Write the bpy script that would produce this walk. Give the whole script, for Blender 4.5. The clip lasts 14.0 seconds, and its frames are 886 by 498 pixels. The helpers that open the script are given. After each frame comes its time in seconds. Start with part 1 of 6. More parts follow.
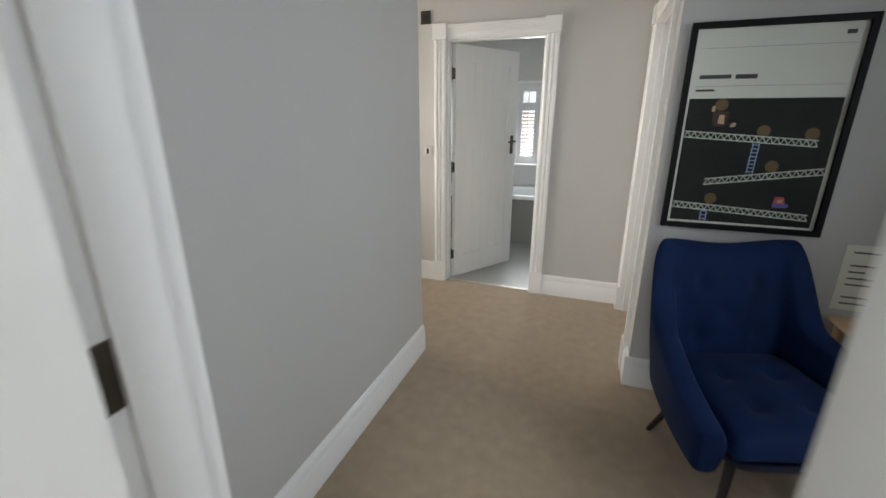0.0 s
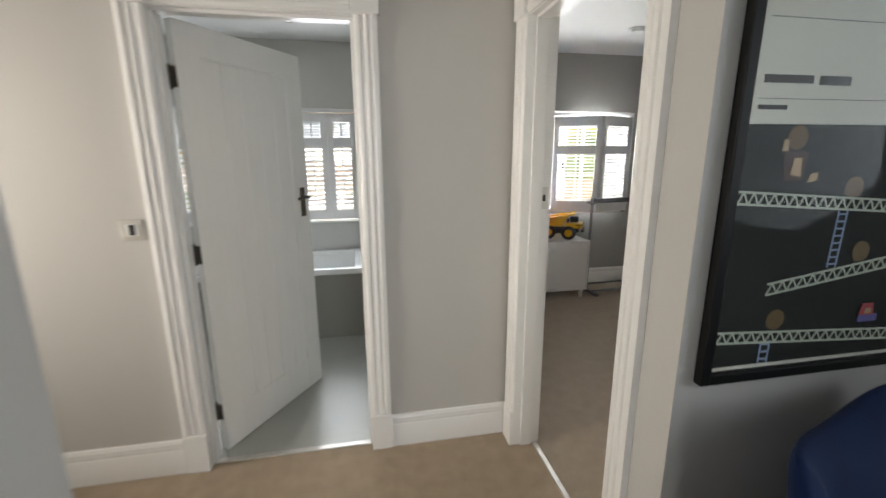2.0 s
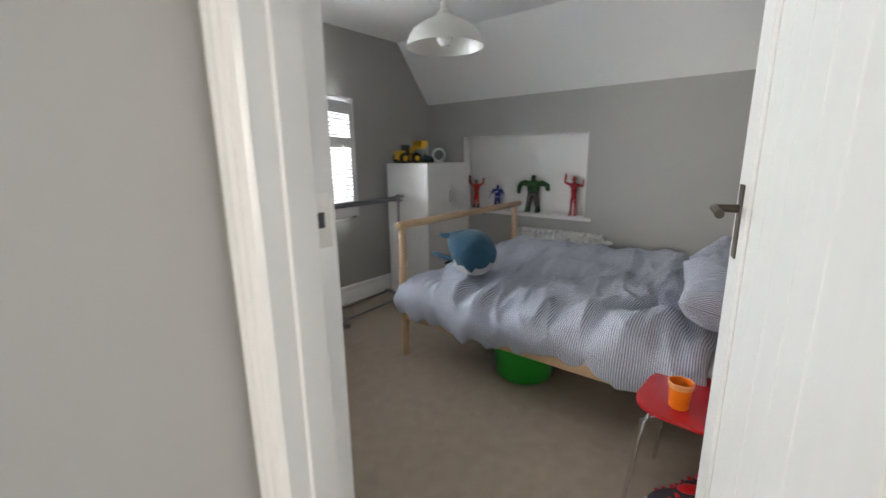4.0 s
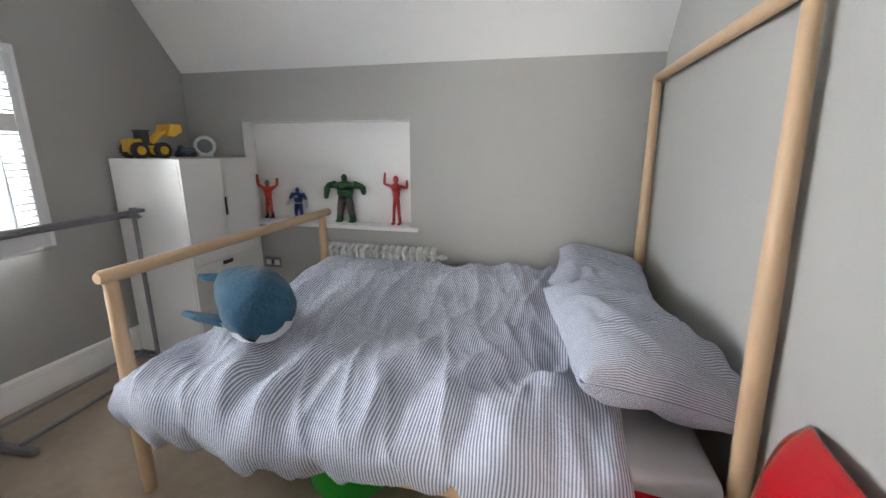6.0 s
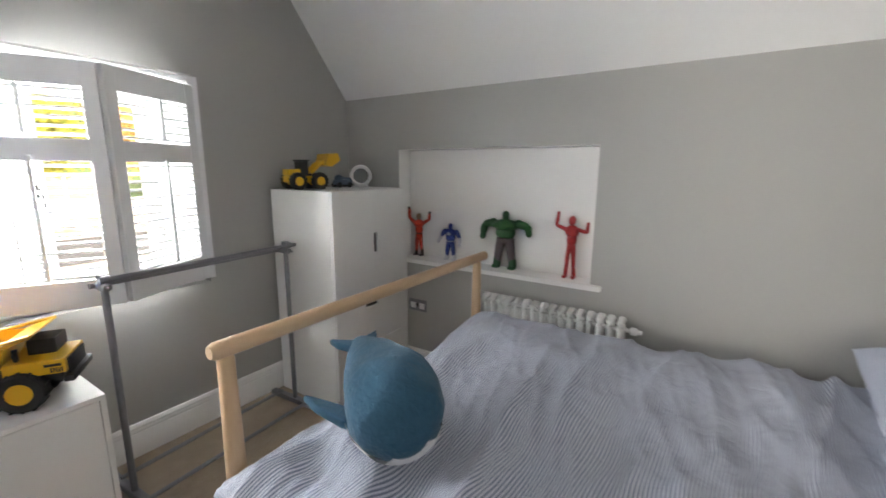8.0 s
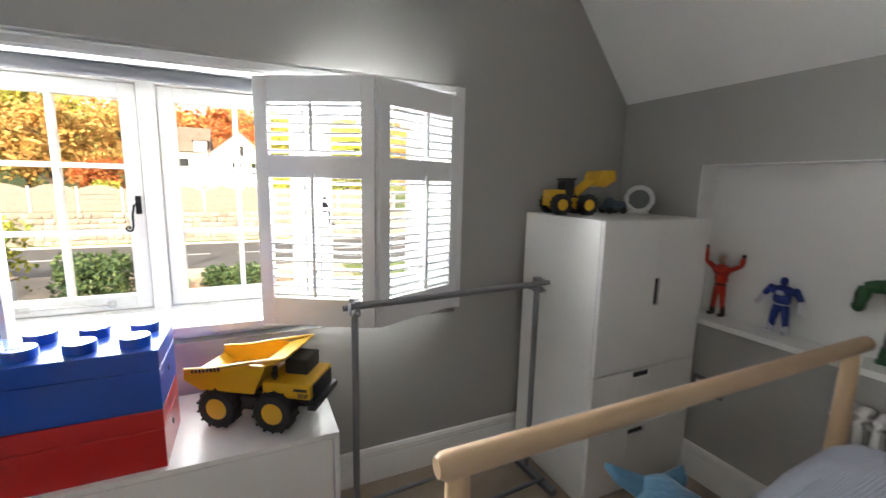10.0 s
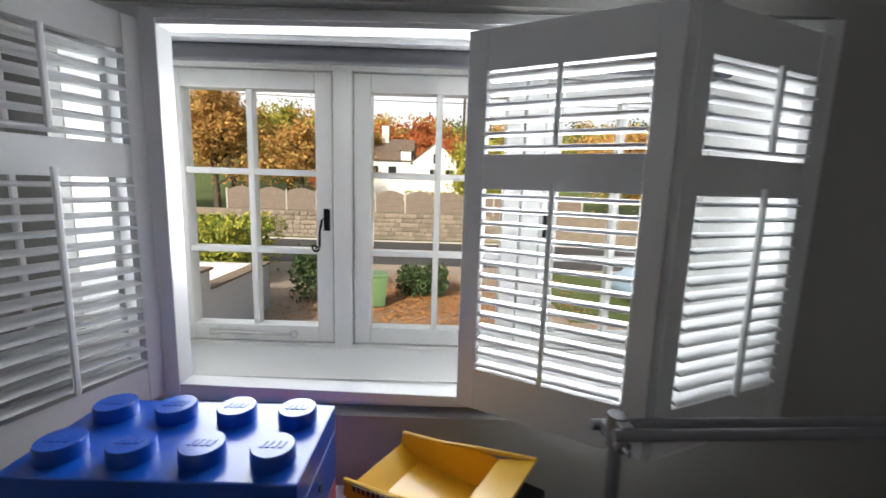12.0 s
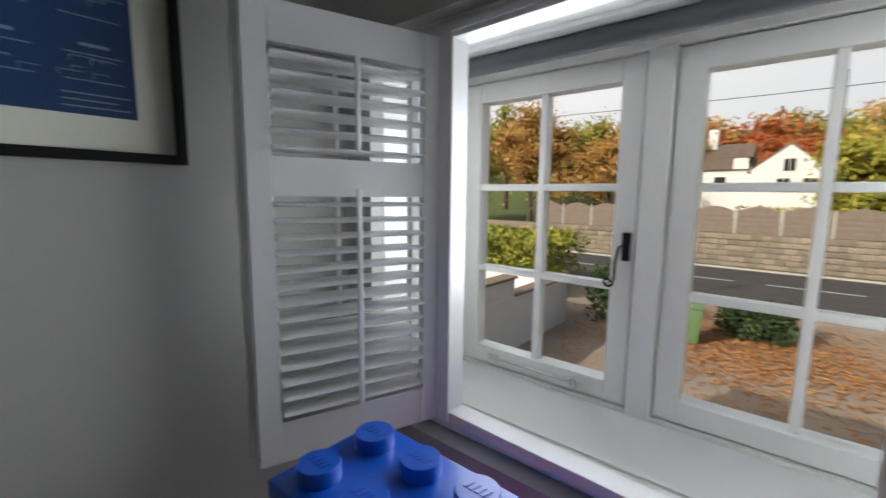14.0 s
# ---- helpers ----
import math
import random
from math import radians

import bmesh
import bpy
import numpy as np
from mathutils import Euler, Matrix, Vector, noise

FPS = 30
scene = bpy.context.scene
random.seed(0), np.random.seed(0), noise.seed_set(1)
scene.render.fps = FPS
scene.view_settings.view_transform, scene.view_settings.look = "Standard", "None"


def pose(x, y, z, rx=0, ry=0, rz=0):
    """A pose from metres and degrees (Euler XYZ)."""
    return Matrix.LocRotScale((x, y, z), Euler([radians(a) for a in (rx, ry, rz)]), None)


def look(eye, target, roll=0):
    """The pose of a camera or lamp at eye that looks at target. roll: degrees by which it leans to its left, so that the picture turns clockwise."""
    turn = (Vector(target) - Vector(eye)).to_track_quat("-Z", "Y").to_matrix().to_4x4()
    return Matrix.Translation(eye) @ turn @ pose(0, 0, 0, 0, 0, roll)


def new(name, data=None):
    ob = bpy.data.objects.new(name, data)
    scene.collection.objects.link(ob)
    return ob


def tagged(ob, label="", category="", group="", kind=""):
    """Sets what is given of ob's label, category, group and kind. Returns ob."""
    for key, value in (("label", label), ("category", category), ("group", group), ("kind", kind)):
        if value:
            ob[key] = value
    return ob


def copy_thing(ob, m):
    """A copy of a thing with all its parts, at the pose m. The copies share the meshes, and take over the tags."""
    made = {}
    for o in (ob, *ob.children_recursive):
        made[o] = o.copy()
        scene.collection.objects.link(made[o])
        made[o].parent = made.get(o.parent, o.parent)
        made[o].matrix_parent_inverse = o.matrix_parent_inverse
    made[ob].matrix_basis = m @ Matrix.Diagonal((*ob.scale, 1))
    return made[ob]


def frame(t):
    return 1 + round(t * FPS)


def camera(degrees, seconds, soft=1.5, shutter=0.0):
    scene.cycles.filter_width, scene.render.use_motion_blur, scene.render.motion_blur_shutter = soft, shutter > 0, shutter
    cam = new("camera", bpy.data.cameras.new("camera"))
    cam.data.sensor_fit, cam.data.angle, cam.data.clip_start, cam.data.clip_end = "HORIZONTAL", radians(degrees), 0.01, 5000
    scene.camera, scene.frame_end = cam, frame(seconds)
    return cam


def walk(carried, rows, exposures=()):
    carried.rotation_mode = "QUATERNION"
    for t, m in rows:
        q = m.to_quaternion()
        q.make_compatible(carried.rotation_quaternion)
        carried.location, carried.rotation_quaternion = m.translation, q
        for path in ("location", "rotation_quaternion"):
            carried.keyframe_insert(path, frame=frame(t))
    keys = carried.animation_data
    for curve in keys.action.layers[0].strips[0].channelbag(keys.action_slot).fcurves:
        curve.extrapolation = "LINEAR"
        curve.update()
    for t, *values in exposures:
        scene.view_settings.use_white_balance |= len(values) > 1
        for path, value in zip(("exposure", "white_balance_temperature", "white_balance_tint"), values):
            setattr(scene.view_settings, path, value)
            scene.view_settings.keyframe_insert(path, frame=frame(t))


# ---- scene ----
cam = camera(93.7, 14.0, shutter=0.4)
PATH = [
    (0, (0.311, 0.248, 1.434), (-0.335, 2.043, 0.831), 0.1),
    (0.5, (0.145, 0.609, 1.453), (-0.346, 2.47, 0.91), -0.5),
    (1, (0.009, 1.002, 1.444), (-0.231, 2.927, 0.959), -0.5),
    (1.5, (-0.085, 1.361, 1.463), (-0.025, 3.306, 0.999), -0.3),
    (2, (-0.099, 1.733, 1.458), (0.261, 3.65, 1.016), -0.3),
    (2.5, (-0.097, 2.069, 1.441), (0.555, 3.912, 1.016), -0.6),
    (3, (-0.055, 2.378, 1.388), (0.892, 4.094, 0.99), -1.0),
    (3.5, (0.111, 2.663, 1.385), (1.361, 4.167, 0.968), -1.0),
    (4, (0.263, 2.861, 1.376), (1.776, 4.094, 0.939), -0.7),
    (4.2, (0.338, 2.944, 1.375), (1.94, 4.056, 0.929), -0.6),
    (6.3, (1.207, 3.325, 1.388), (3.096, 3.777, 0.91), 0.2),
    (6.5, (1.271, 3.37, 1.386), (3.157, 3.846, 0.918), 0.4),
    (7, (1.411, 3.479, 1.398), (3.263, 4.088, 0.952), 0.6),
    (7.5, (1.504, 3.554, 1.419), (3.274, 4.384, 0.997), 0.3),
    (8, (1.621, 3.669, 1.435), (3.265, 4.744, 1.058), 0.4),
    (8.5, (1.734, 3.76, 1.434), (3.197, 5.08, 1.093), 0.3),
    (9, (1.781, 3.869, 1.434), (3.039, 5.39, 1.111), 0.5),
    (9.2, (1.803, 3.925, 1.440), (2.978, 5.520, 1.118), 0.6),
    (11.3, (1.924, 4.629, 1.447), (2.222, 6.584, 1.15), 1.8),
    (11.5, (1.912, 4.707, 1.444), (2.122, 6.674, 1.146), 1.7),
    (12, (1.848, 4.893, 1.463), (1.861, 6.87, 1.16), 1.8),
    (12.5, (1.775, 4.986, 1.47), (1.608, 6.953, 1.153), 1.6),
    (13, (1.805, 5.119, 1.464), (1.301, 7.031, 1.168), 1.3),
    (13.5, (1.821, 5.2, 1.462), (0.929, 6.968, 1.185), 1.0),
    (14, (1.781, 5.192, 1.466), (0.507, 6.711, 1.204), 0.7),
]
EXPOSURES = [(0, 1.2, 6250, 10), (0.6, 1.52, 6450, 10), (1.0, 1.3, 6500, 10), (2.0, 1.1, 6400, 10), (3.0, 1.0, 5950, 10), (4.2, 1.35, 6100, 10), (6.3, 1.85, 6100, 12), (9.2, 1.7, 6350, 11), (11.3, 0.4, 6150, 10), (12.5, -0.52, 6050, 10), (13.5, -0.7, 6150, 10), (14, -0.6, 6050, 10)]
walk(cam, [(t, look(eye, target, roll)) for t, eye, target, roll in PATH], EXPOSURES)

# ---- world, sun, window light ----
SUN_EL, SUN_ROT = 27.0, 205.0
world = bpy.data.worlds.new("sky")
scene.world = world
world.use_nodes = True
wn = world.node_tree.nodes
sky = wn.new("ShaderNodeTexSky")
sky.sky_type, sky.sun_disc = "NISHITA", False
sky.dust_density, sky.air_density, sky.ozone_density = 8.0, 1.0, 0.0
sky.sun_elevation, sky.sun_rotation = radians(SUN_EL), radians(SUN_ROT)
world.node_tree.links.new(sky.outputs[0], wn["Background"].inputs[0])
wn["Background"].inputs[1].default_value = 0.15


def lamp(name, kind, m, energy, color=(1, 1, 1), size=1.0, size_y=None, angle=None):
    d = bpy.data.lights.new(name, kind)
    d.energy, d.color = energy, color
    if kind == "AREA":
        d.shape, d.size, d.size_y = "RECTANGLE", size, size_y or size
    if angle is not None:
        d.angle = radians(angle)
    ob = new(name, d)
    ob.matrix_world = m
    return ob


# sun behind the house, low in the autumn sky
sa = radians(SUN_ROT)
sun_dir = Vector((math.sin(sa) * math.cos(radians(SUN_EL)), math.cos(sa) * math.cos(radians(SUN_EL)), math.sin(radians(SUN_EL))))
lamp("sun", "SUN", look(sun_dir * 20, (0, 0, 0)), 5.0, (1.0, 0.91, 0.78), angle=0.6)
# daylight in the unseen windows of the landing's end and of the first room
end = lamp("landing_window_light", "AREA", look((-2.9, 2.95, 1.5), (-0.6, 3.45, 1.3)), 8.5, (1.0, 0.91, 0.79), 0.8, 1.2)
end.data.spread = radians(90)
# added fill lamp without a window, brightens the landing's west wall
east = lamp("landing_east_fill_light", "AREA", look((2.3, 1.1, 1.6), (-0.6, 1.45, 1.2)), 4.8, (0.86, 0.94, 1.0), 1.0, 1.2)
east.data.spread = radians(105)
lamp("first_room_window_light", "AREA", look((0.6, -2.6, 1.6), (0.2, 1, 1.2)), 37, (0.92, 0.97, 1.0), 1.6, 1.2)
lamp("bathroom_window_light", "AREA", look((-0.40, 5.72, 1.4), (-0.5, 4, 1.2)), 4.8, (0.93, 0.97, 1.0), 0.5, 0.85)
lamp("bathroom_window_light", "AREA", look((-1.75, 5.72, 1.4), (-1.5, 4, 1.2)), 3.9, (0.93, 0.97, 1.0), 0.8, 0.85)
lamp("bathroom_window_skylight", "AREA", look((-0.40, 6.9, 2.5), (-0.5, 5, 0.9)), 39, (0.90, 0.96, 1.0), 0.9, 0.9)
# the sky's light in the bedroom window's opening, and from above before it
bed_win = lamp("bedroom_window_light", "AREA", look((1.74, 6.385, 1.44), (1.78, 4.4, 1.47)), 26, (0.95, 0.955, 0.94), 1.7, 0.66)
bed_win.data.spread = radians(124)
lamp("bedroom_window_skylight", "AREA", look((1.82, 8.2, 3.25), (1.9, 5.6, 0.9)), 7, (0.70, 0.91, 1.0), 3.0, 1.1)


# ---- materials ----
def node_mat(name):
    m = bpy.data.materials.new(name)
    m.use_nodes = True
    n, l = m.node_tree.nodes, m.node_tree.links
    return m, n, l, n["Principled BSDF"]


def surface(name, color, rough=0.5, vary=0.06, scale=3.0, bump=0.0, bump_scale=200.0, metal=0.0, second=None, sheen=0.0, spec=0.5, coat=0.0, stretch=(1, 1, 1), random_by=0.0):
    """A painted, woven or cast surface: colour that drifts at two scales, and a fine relief."""
    m, n, l, b = node_mat(name)
    tc = n.new("ShaderNodeTexCoord")
    mp = n.new("ShaderNodeMapping")
    mp.inputs["Scale"].default_value = stretch
    l.new(tc.outputs["Object"], mp.inputs[0])
    big, fine = n.new("ShaderNodeTexNoise"), n.new("ShaderNodeTexNoise")
    big.inputs["Scale"].default_value, big.inputs["Detail"].default_value = scale, 4
    fine.inputs["Scale"].default_value, fine.inputs["Detail"].default_value = bump_scale, 3
    l.new(mp.outputs[0], big.inputs[0])
    l.new(mp.outputs[0], fine.inputs[0])
    mix = n.new("ShaderNodeMix")
    mix.data_type = "RGBA"
    dark = second or tuple(c * (1 - 2 * vary) for c in color)
    mix.inputs[6].default_value, mix.inputs[7].default_value = (*dark, 1), (*color, 1)
    ramp = n.new("ShaderNodeMath")
    ramp.operation = "MULTIPLY_ADD"
    l.new(fine.outputs[0], ramp.inputs[0])
    ramp.inputs[1].default_value = 0.5
    l.new(big.outputs[0], ramp.inputs[2])
    l.new(ramp.outputs[0], mix.inputs[0])
    out = mix.outputs[2]
    if random_by:
        oi = n.new("ShaderNodeObjectInfo")
        hs = n.new("ShaderNodeHueSaturation")
        mr = n.new("ShaderNodeMapRange")
        mr.inputs[3].default_value, mr.inputs[4].default_value = 1 - random_by, 1 + random_by
        l.new(oi.outputs["Random"], mr.inputs[0])
        l.new(mr.outputs[0], hs.inputs["Value"])
        l.new(out, hs.inputs["Color"])
        out = hs.outputs[0]
    l.new(out, b.inputs["Base Color"])
    b.inputs["Roughness"].default_value, b.inputs["Metallic"].default_value = rough, metal
    b.inputs["Specular IOR Level"].default_value = spec
    if sheen:
        b.inputs["Sheen Weight"].default_value, b.inputs["Sheen Roughness"].default_value = sheen, 0.4
    if coat:
        b.inputs["Coat Weight"].default_value, b.inputs["Coat Roughness"].default_value = coat, 0.08
    if bump:
        bp = n.new("ShaderNodeBump")
        bp.inputs["Strength"].default_value, bp.inputs["Distance"].default_value = bump, 0.004
        l.new(fine.outputs[0], bp.inputs["Height"])
        l.new(bp.outputs[0], b.inputs["Normal"])
    return m


def stripes(name, a, b_, period, rough=0.85):
    """Woven ticking stripe that runs along the cloth's own U."""
    m, n, l, b = node_mat(name)
    uv = n.new("ShaderNodeUVMap")
    sep = n.new("ShaderNodeSeparateXYZ")
    l.new(uv.outputs[0], sep.inputs[0])
    w = n.new("ShaderNodeMath")
    w.operation = "MULTIPLY"
    w.inputs[1].default_value = 2 * math.pi / period
    l.new(sep.outputs[1], w.inputs[0])
    s = n.new("ShaderNodeMath")
    s.operation = "SINE"
    l.new(w.outputs[0], s.inputs[0])
    mr = n.new("ShaderNodeMapRange")
    mr.inputs[1].default_value, mr.inputs[2].default_value = -0.25, 0.35
    l.new(s.outputs[0], mr.inputs[0])
    mix = n.new("ShaderNodeMix")
    mix.data_type = "RGBA"
    mix.inputs[6].default_value, mix.inputs[7].default_value = (*a, 1), (*b_, 1)
    l.new(mr.outputs[0], mix.inputs[0])
    l.new(mix.outputs[2], b.inputs["Base Color"])
    b.inputs["Roughness"].default_value = rough
    b.inputs["Sheen Weight"].default_value = 0.15
    tc, nz, bp = n.new("ShaderNodeTexCoord"), n.new("ShaderNodeTexNoise"), n.new("ShaderNodeBump")
    nz.inputs["Scale"].default_value, nz.inputs["Detail"].default_value = 11, 8
    nz.inputs["Distortion"].default_value = 1.2
    l.new(tc.outputs["Object"], nz.inputs[0])
    bp.inputs["Strength"].default_value, bp.inputs["Distance"].default_value = 0.35, 0.02
    l.new(nz.outputs[0], bp.inputs["Height"])
    l.new(bp.outputs[0], b.inputs["Normal"])
    return m


def glass_mat(name, tint=(1, 1, 1), rough=0.0):
    m, n, l, b = node_mat(name)
    b.inputs["Base Color"].default_value = (*tint, 1)
    b.inputs["Transmission Weight"].default_value = 1
    b.inputs["Roughness"].default_value, b.inputs["IOR"].default_value = rough, 1.01
    return m


WALL_WARM = surface("landing_wall_paint", (0.55, 0.535, 0.51), 0.6, 0.03, 1.5, 0.15, 260)
WALL_GREY = surface("bedroom_wall_paint", (0.39, 0.385, 0.36), 0.6, 0.03, 1.5, 0.15, 260)
CEIL = surface("ceiling_paint", (0.82, 0.82, 0.80), 0.7, 0.02, 1.2, 0.2, 180)
NICHE = surface("niche_white_paint", (0.82, 0.81, 0.79), 0.6, 0.02, 2, 0.1, 200)
TRIM = surface("white_satin_trim", (0.83, 0.82, 0.80), 0.32, 0.02, 6, 0.08, 60)
DOOR_WHITE = surface("white_door_paint", (0.82, 0.81, 0.78), 0.38, 0.03, 5, 0.06, 90, stretch=(6, 6, 0.5))
CARPET = surface("tan_carpet", (0.42, 0.325, 0.225), 0.95, 0.2, 14, 1.0, 260, sheen=0.3)
CARPET_B = surface("beige_bedroom_carpet", (0.35, 0.275, 0.20), 0.95, 0.2, 14, 1.0, 260, sheen=0.3)
BATH_TILE = surface("grey_bathroom_floor", (0.42, 0.43, 0.40), 0.35, 0.06, 4, 0.05, 90)
BATH_PANEL = surface("grey_bath_panel", (0.26, 0.25, 0.225), 0.3, 0.06, 5, 0.05, 120)
BATH_WALL = surface("bathroom_wall_paint", (0.60, 0.59, 0.56), 0.55, 0.03, 2, 0.1, 220)
ENAMEL = surface("white_enamel", (0.85, 0.86, 0.85), 0.12, 0.01, 3, coat=0.4)
BRONZE = surface("dark_bronze", (0.10, 0.085, 0.065), 0.42, 0.15, 30, 0.2, 140, metal=0.9)
NICKEL = surface("satin_nickel", (0.66, 0.64, 0.60), 0.42, 0.08, 25, metal=0.8)
CHROME = surface("chrome", (0.75, 0.75, 0.76), 0.12, 0.03, 20, metal=1.0)
BLACK = surface("black_plastic", (0.02, 0.02, 0.02), 0.5, 0.1, 20)
WHITE_PLASTIC = surface("white_plastic", (0.80, 0.80, 0.79), 0.35, 0.02, 12)
VELVET = surface("navy_velvet", (0.0019, 0.017, 0.076), 0.75, 0.25, 7, 0.35, 300, sheen=0.06, spec=0.2, second=(0.0006, 0.004, 0.020))
DARK_WOOD = surface("dark_stained_wood", (0.035, 0.025, 0.02), 0.4, 0.2, 20, stretch=(8, 8, 1))
PALE_WOOD = surface("pale_birch", (0.60, 0.42, 0.255), 0.45, 0.14, 9, 0.1, 120, stretch=(1, 5, 5), second=(0.50, 0.33, 0.19))
PALE_WOOD_UP = surface("pale_birch_upright", (0.60, 0.42, 0.255), 0.45, 0.14, 9, 0.1, 120, stretch=(5, 5, 0.6), second=(0.48, 0.30, 0.17))
WARDROBE = surface("white_lacquer", (0.80, 0.79, 0.77), 0.28, 0.02, 4, 0.04, 60)
GREY_STEEL = surface("grey_powder_coat", (0.22, 0.22, 0.235), 0.4, 0.08, 25, metal=0.3)
SHUTTER = surface("white_shutter_paint", (0.82, 0.82, 0.82), 0.33, 0.02, 6, 0.06, 80)
UPVC = surface("cream_window_frame", (0.80, 0.79, 0.75), 0.3, 0.02, 6)
BLIND = surface("dark_grey_blind", (0.09, 0.09, 0.10), 0.7, 0.08, 8, 0.2, 300)
GLASS = glass_mat("window_glass")
DUVET = stripes("blue_ticking_stripe", (0.18, 0.20, 0.27), (0.58, 0.60, 0.67), 0.0102)


# ---- geometry helpers ----
def bevel(bm, off, seg=2):
    if off:
        bmesh.ops.bevel(bm, geom=list(bm.edges), offset=off, segments=seg, affect="EDGES", profile=0.6, clamp_overlap=True)
    return bm


def box(x0, y0, z0, x1, y1, z1, bev=0.0, bm=None, seg=2):
    b = bmesh.new()
    bmesh.ops.create_cube(b, size=1)
    for v in b.verts:
        v.co = Vector((x0 + (v.co.x + 0.5) * (x1 - x0), y0 + (v.co.y + 0.5) * (y1 - y0), z0 + (v.co.z + 0.5) * (z1 - z0)))
    bevel(b, bev, seg)
    return merge(bm, b) if bm is not None else b


def merge(bm, other, m=None):
    me = bpy.data.meshes.new("tmp")
    if m is not None:
        other.transform(m)
    other.to_mesh(me)
    other.free()
    bm.from_mesh(me)
    bpy.data.meshes.remove(me)
    return bm


def prism(points, w0, w1, place):
    """A closed outline (u, v) drawn out from w0 to w1; place(u, v, w) gives the point."""
    b = bmesh.new()
    a = [b.verts.new(place(u, v, w0)) for u, v in points]
    c = [b.verts.new(place(u, v, w1)) for u, v in points]
    b.faces.new(a)
    b.faces.new(list(reversed(c)))
    n = len(points)
    for i in range(n):
        b.faces.new((a[i], c[i], c[(i + 1) % n], a[(i + 1) % n]))
    bmesh.ops.recalc_face_normals(b, faces=list(b.faces))
    return b


def lathe(rows, seg=24, axis="z", closed=True):
    """Rows of (radius, height) turned about an axis."""
    b = bmesh.new()
    rings = []
    for r, h in rows:
        if r < 1e-5:
            rings.append([b.verts.new((0, 0, h))])
        else:
            rings.append([b.verts.new((r * math.cos(2 * math.pi * i / seg), r * math.sin(2 * math.pi * i / seg), h)) for i in range(seg)])
    for p, q in zip(rings, rings[1:]):
        for i in range(seg):
            j = (i + 1) % seg
            f = [p[i % len(p)], p[j % len(p)], q[j % len(q)], q[i % len(q)]]
            f = list(dict.fromkeys(f))
            if len(f) > 2:
                b.faces.new(f)
    if closed:
        for r in (rings[0], rings[-1]):
            if len(r) > 2:
                b.faces.new(r)
    bmesh.ops.recalc_face_normals(b, faces=list(b.faces))
    if axis == "x":
        b.transform(Matrix.Rotation(radians(90), 4, "Y"))
    if axis == "y":
        b.transform(Matrix.Rotation(radians(-90), 4, "X"))
    return b


def tube(pts, radii, seg=12, flat=1.0):
    """A round bar through points, with a radius at each."""
    b = bmesh.new()
    pts = [Vector(p) for p in pts]
    if not isinstance(radii, (list, tuple)):
        radii = [radii] * len(pts)
    rings = []
    for i, p in enumerate(pts):
        d = (pts[min(i + 1, len(pts) - 1)] - pts[max(i - 1, 0)]).normalized()
        up = Vector((0, 0, 1)) if abs(d.z) < 0.9 else Vector((0, 1, 0))
        s = d.cross(up).normalized()
        u = s.cross(d)
        rings.append([b.verts.new(p + radii[i] * (s * math.cos(2 * math.pi * k / seg) + u * flat * math.sin(2 * math.pi * k / seg))) for k in range(seg)])
    for p, q in zip(rings, rings[1:]):
        for k in range(seg):
            b.faces.new((p[k], p[(k + 1) % seg], q[(k + 1) % seg], q[k]))
    b.faces.new(rings[0])
    b.faces.new(rings[-1])
    bmesh.ops.recalc_face_normals(b, faces=list(b.faces))
    return b


def blob(rx, ry, rz, m=None, seg=20, rings=12):
    b = bmesh.new()
    bmesh.ops.create_uvsphere(b, u_segments=seg, v_segments=rings, radius=1)
    b.transform((m or Matrix()) @ Matrix.Diagonal((rx, ry, rz, 1)))
    return b


def part(name, bm, material, parent=None, label="", smooth=0.0, m=None):
    """Links a bmesh as one mesh object, under a thing or a part where one is given."""
    me = bpy.data.meshes.new(name)
    bm.to_mesh(me)
    bm.free()
    for mt in material if isinstance(material, (list, tuple)) else [material]:
        me.materials.append(mt)
    if smooth:
        me.shade_smooth()
        me.set_sharp_from_angle(angle=radians(smooth))
    ob = new(name, me)
    if parent is not None:
        ob.parent = parent
    if m is not None:
        ob.matrix_local = m
    if label:
        ob["label"] = label
    return ob


def thing(name, label, category, m=None, group=""):
    ob = new(name)
    ob.matrix_basis = m or Matrix()
    return tagged(ob, label, category, group)


def structure(name, bm, material, label="", category="", smooth=0.0):
    return tagged(part(name, bm, material, None, "", smooth), label, category, kind="structure")


# ---- the plan ----
XW, XE, YS, YN = 0.73, 3.868, 2.655, 5.985      # bedroom
XL, YB, YB2, YP = 0.602, 3.625, 3.755, 2.505    # landing side of the bedroom wall, bathroom wall, poster wall
XC, YC = -0.62, 2.45                           # end of the landing's long wall
DOOR_H = 2.014
CEIL_Z, CEIL_L = 2.465, 2.42
DY0, DY1 = 2.72, 3.498                           # bedroom doorway
BX0, BX1 = -0.876, -0.114                       # bathroom doorway
FY0, FY1, FX0, FX1 = 0.483, 0.633, -0.217, 0.521  # first doorway
WX0, WX1, WZ0, WZ1 = 0.84, 2.795, 0.84, 1.90     # bedroom window opening
NY0, NY1, NZ0, NZ1 = 4.19, 5.502, 0.83, 1.563    # niche
GROUND = -2.2

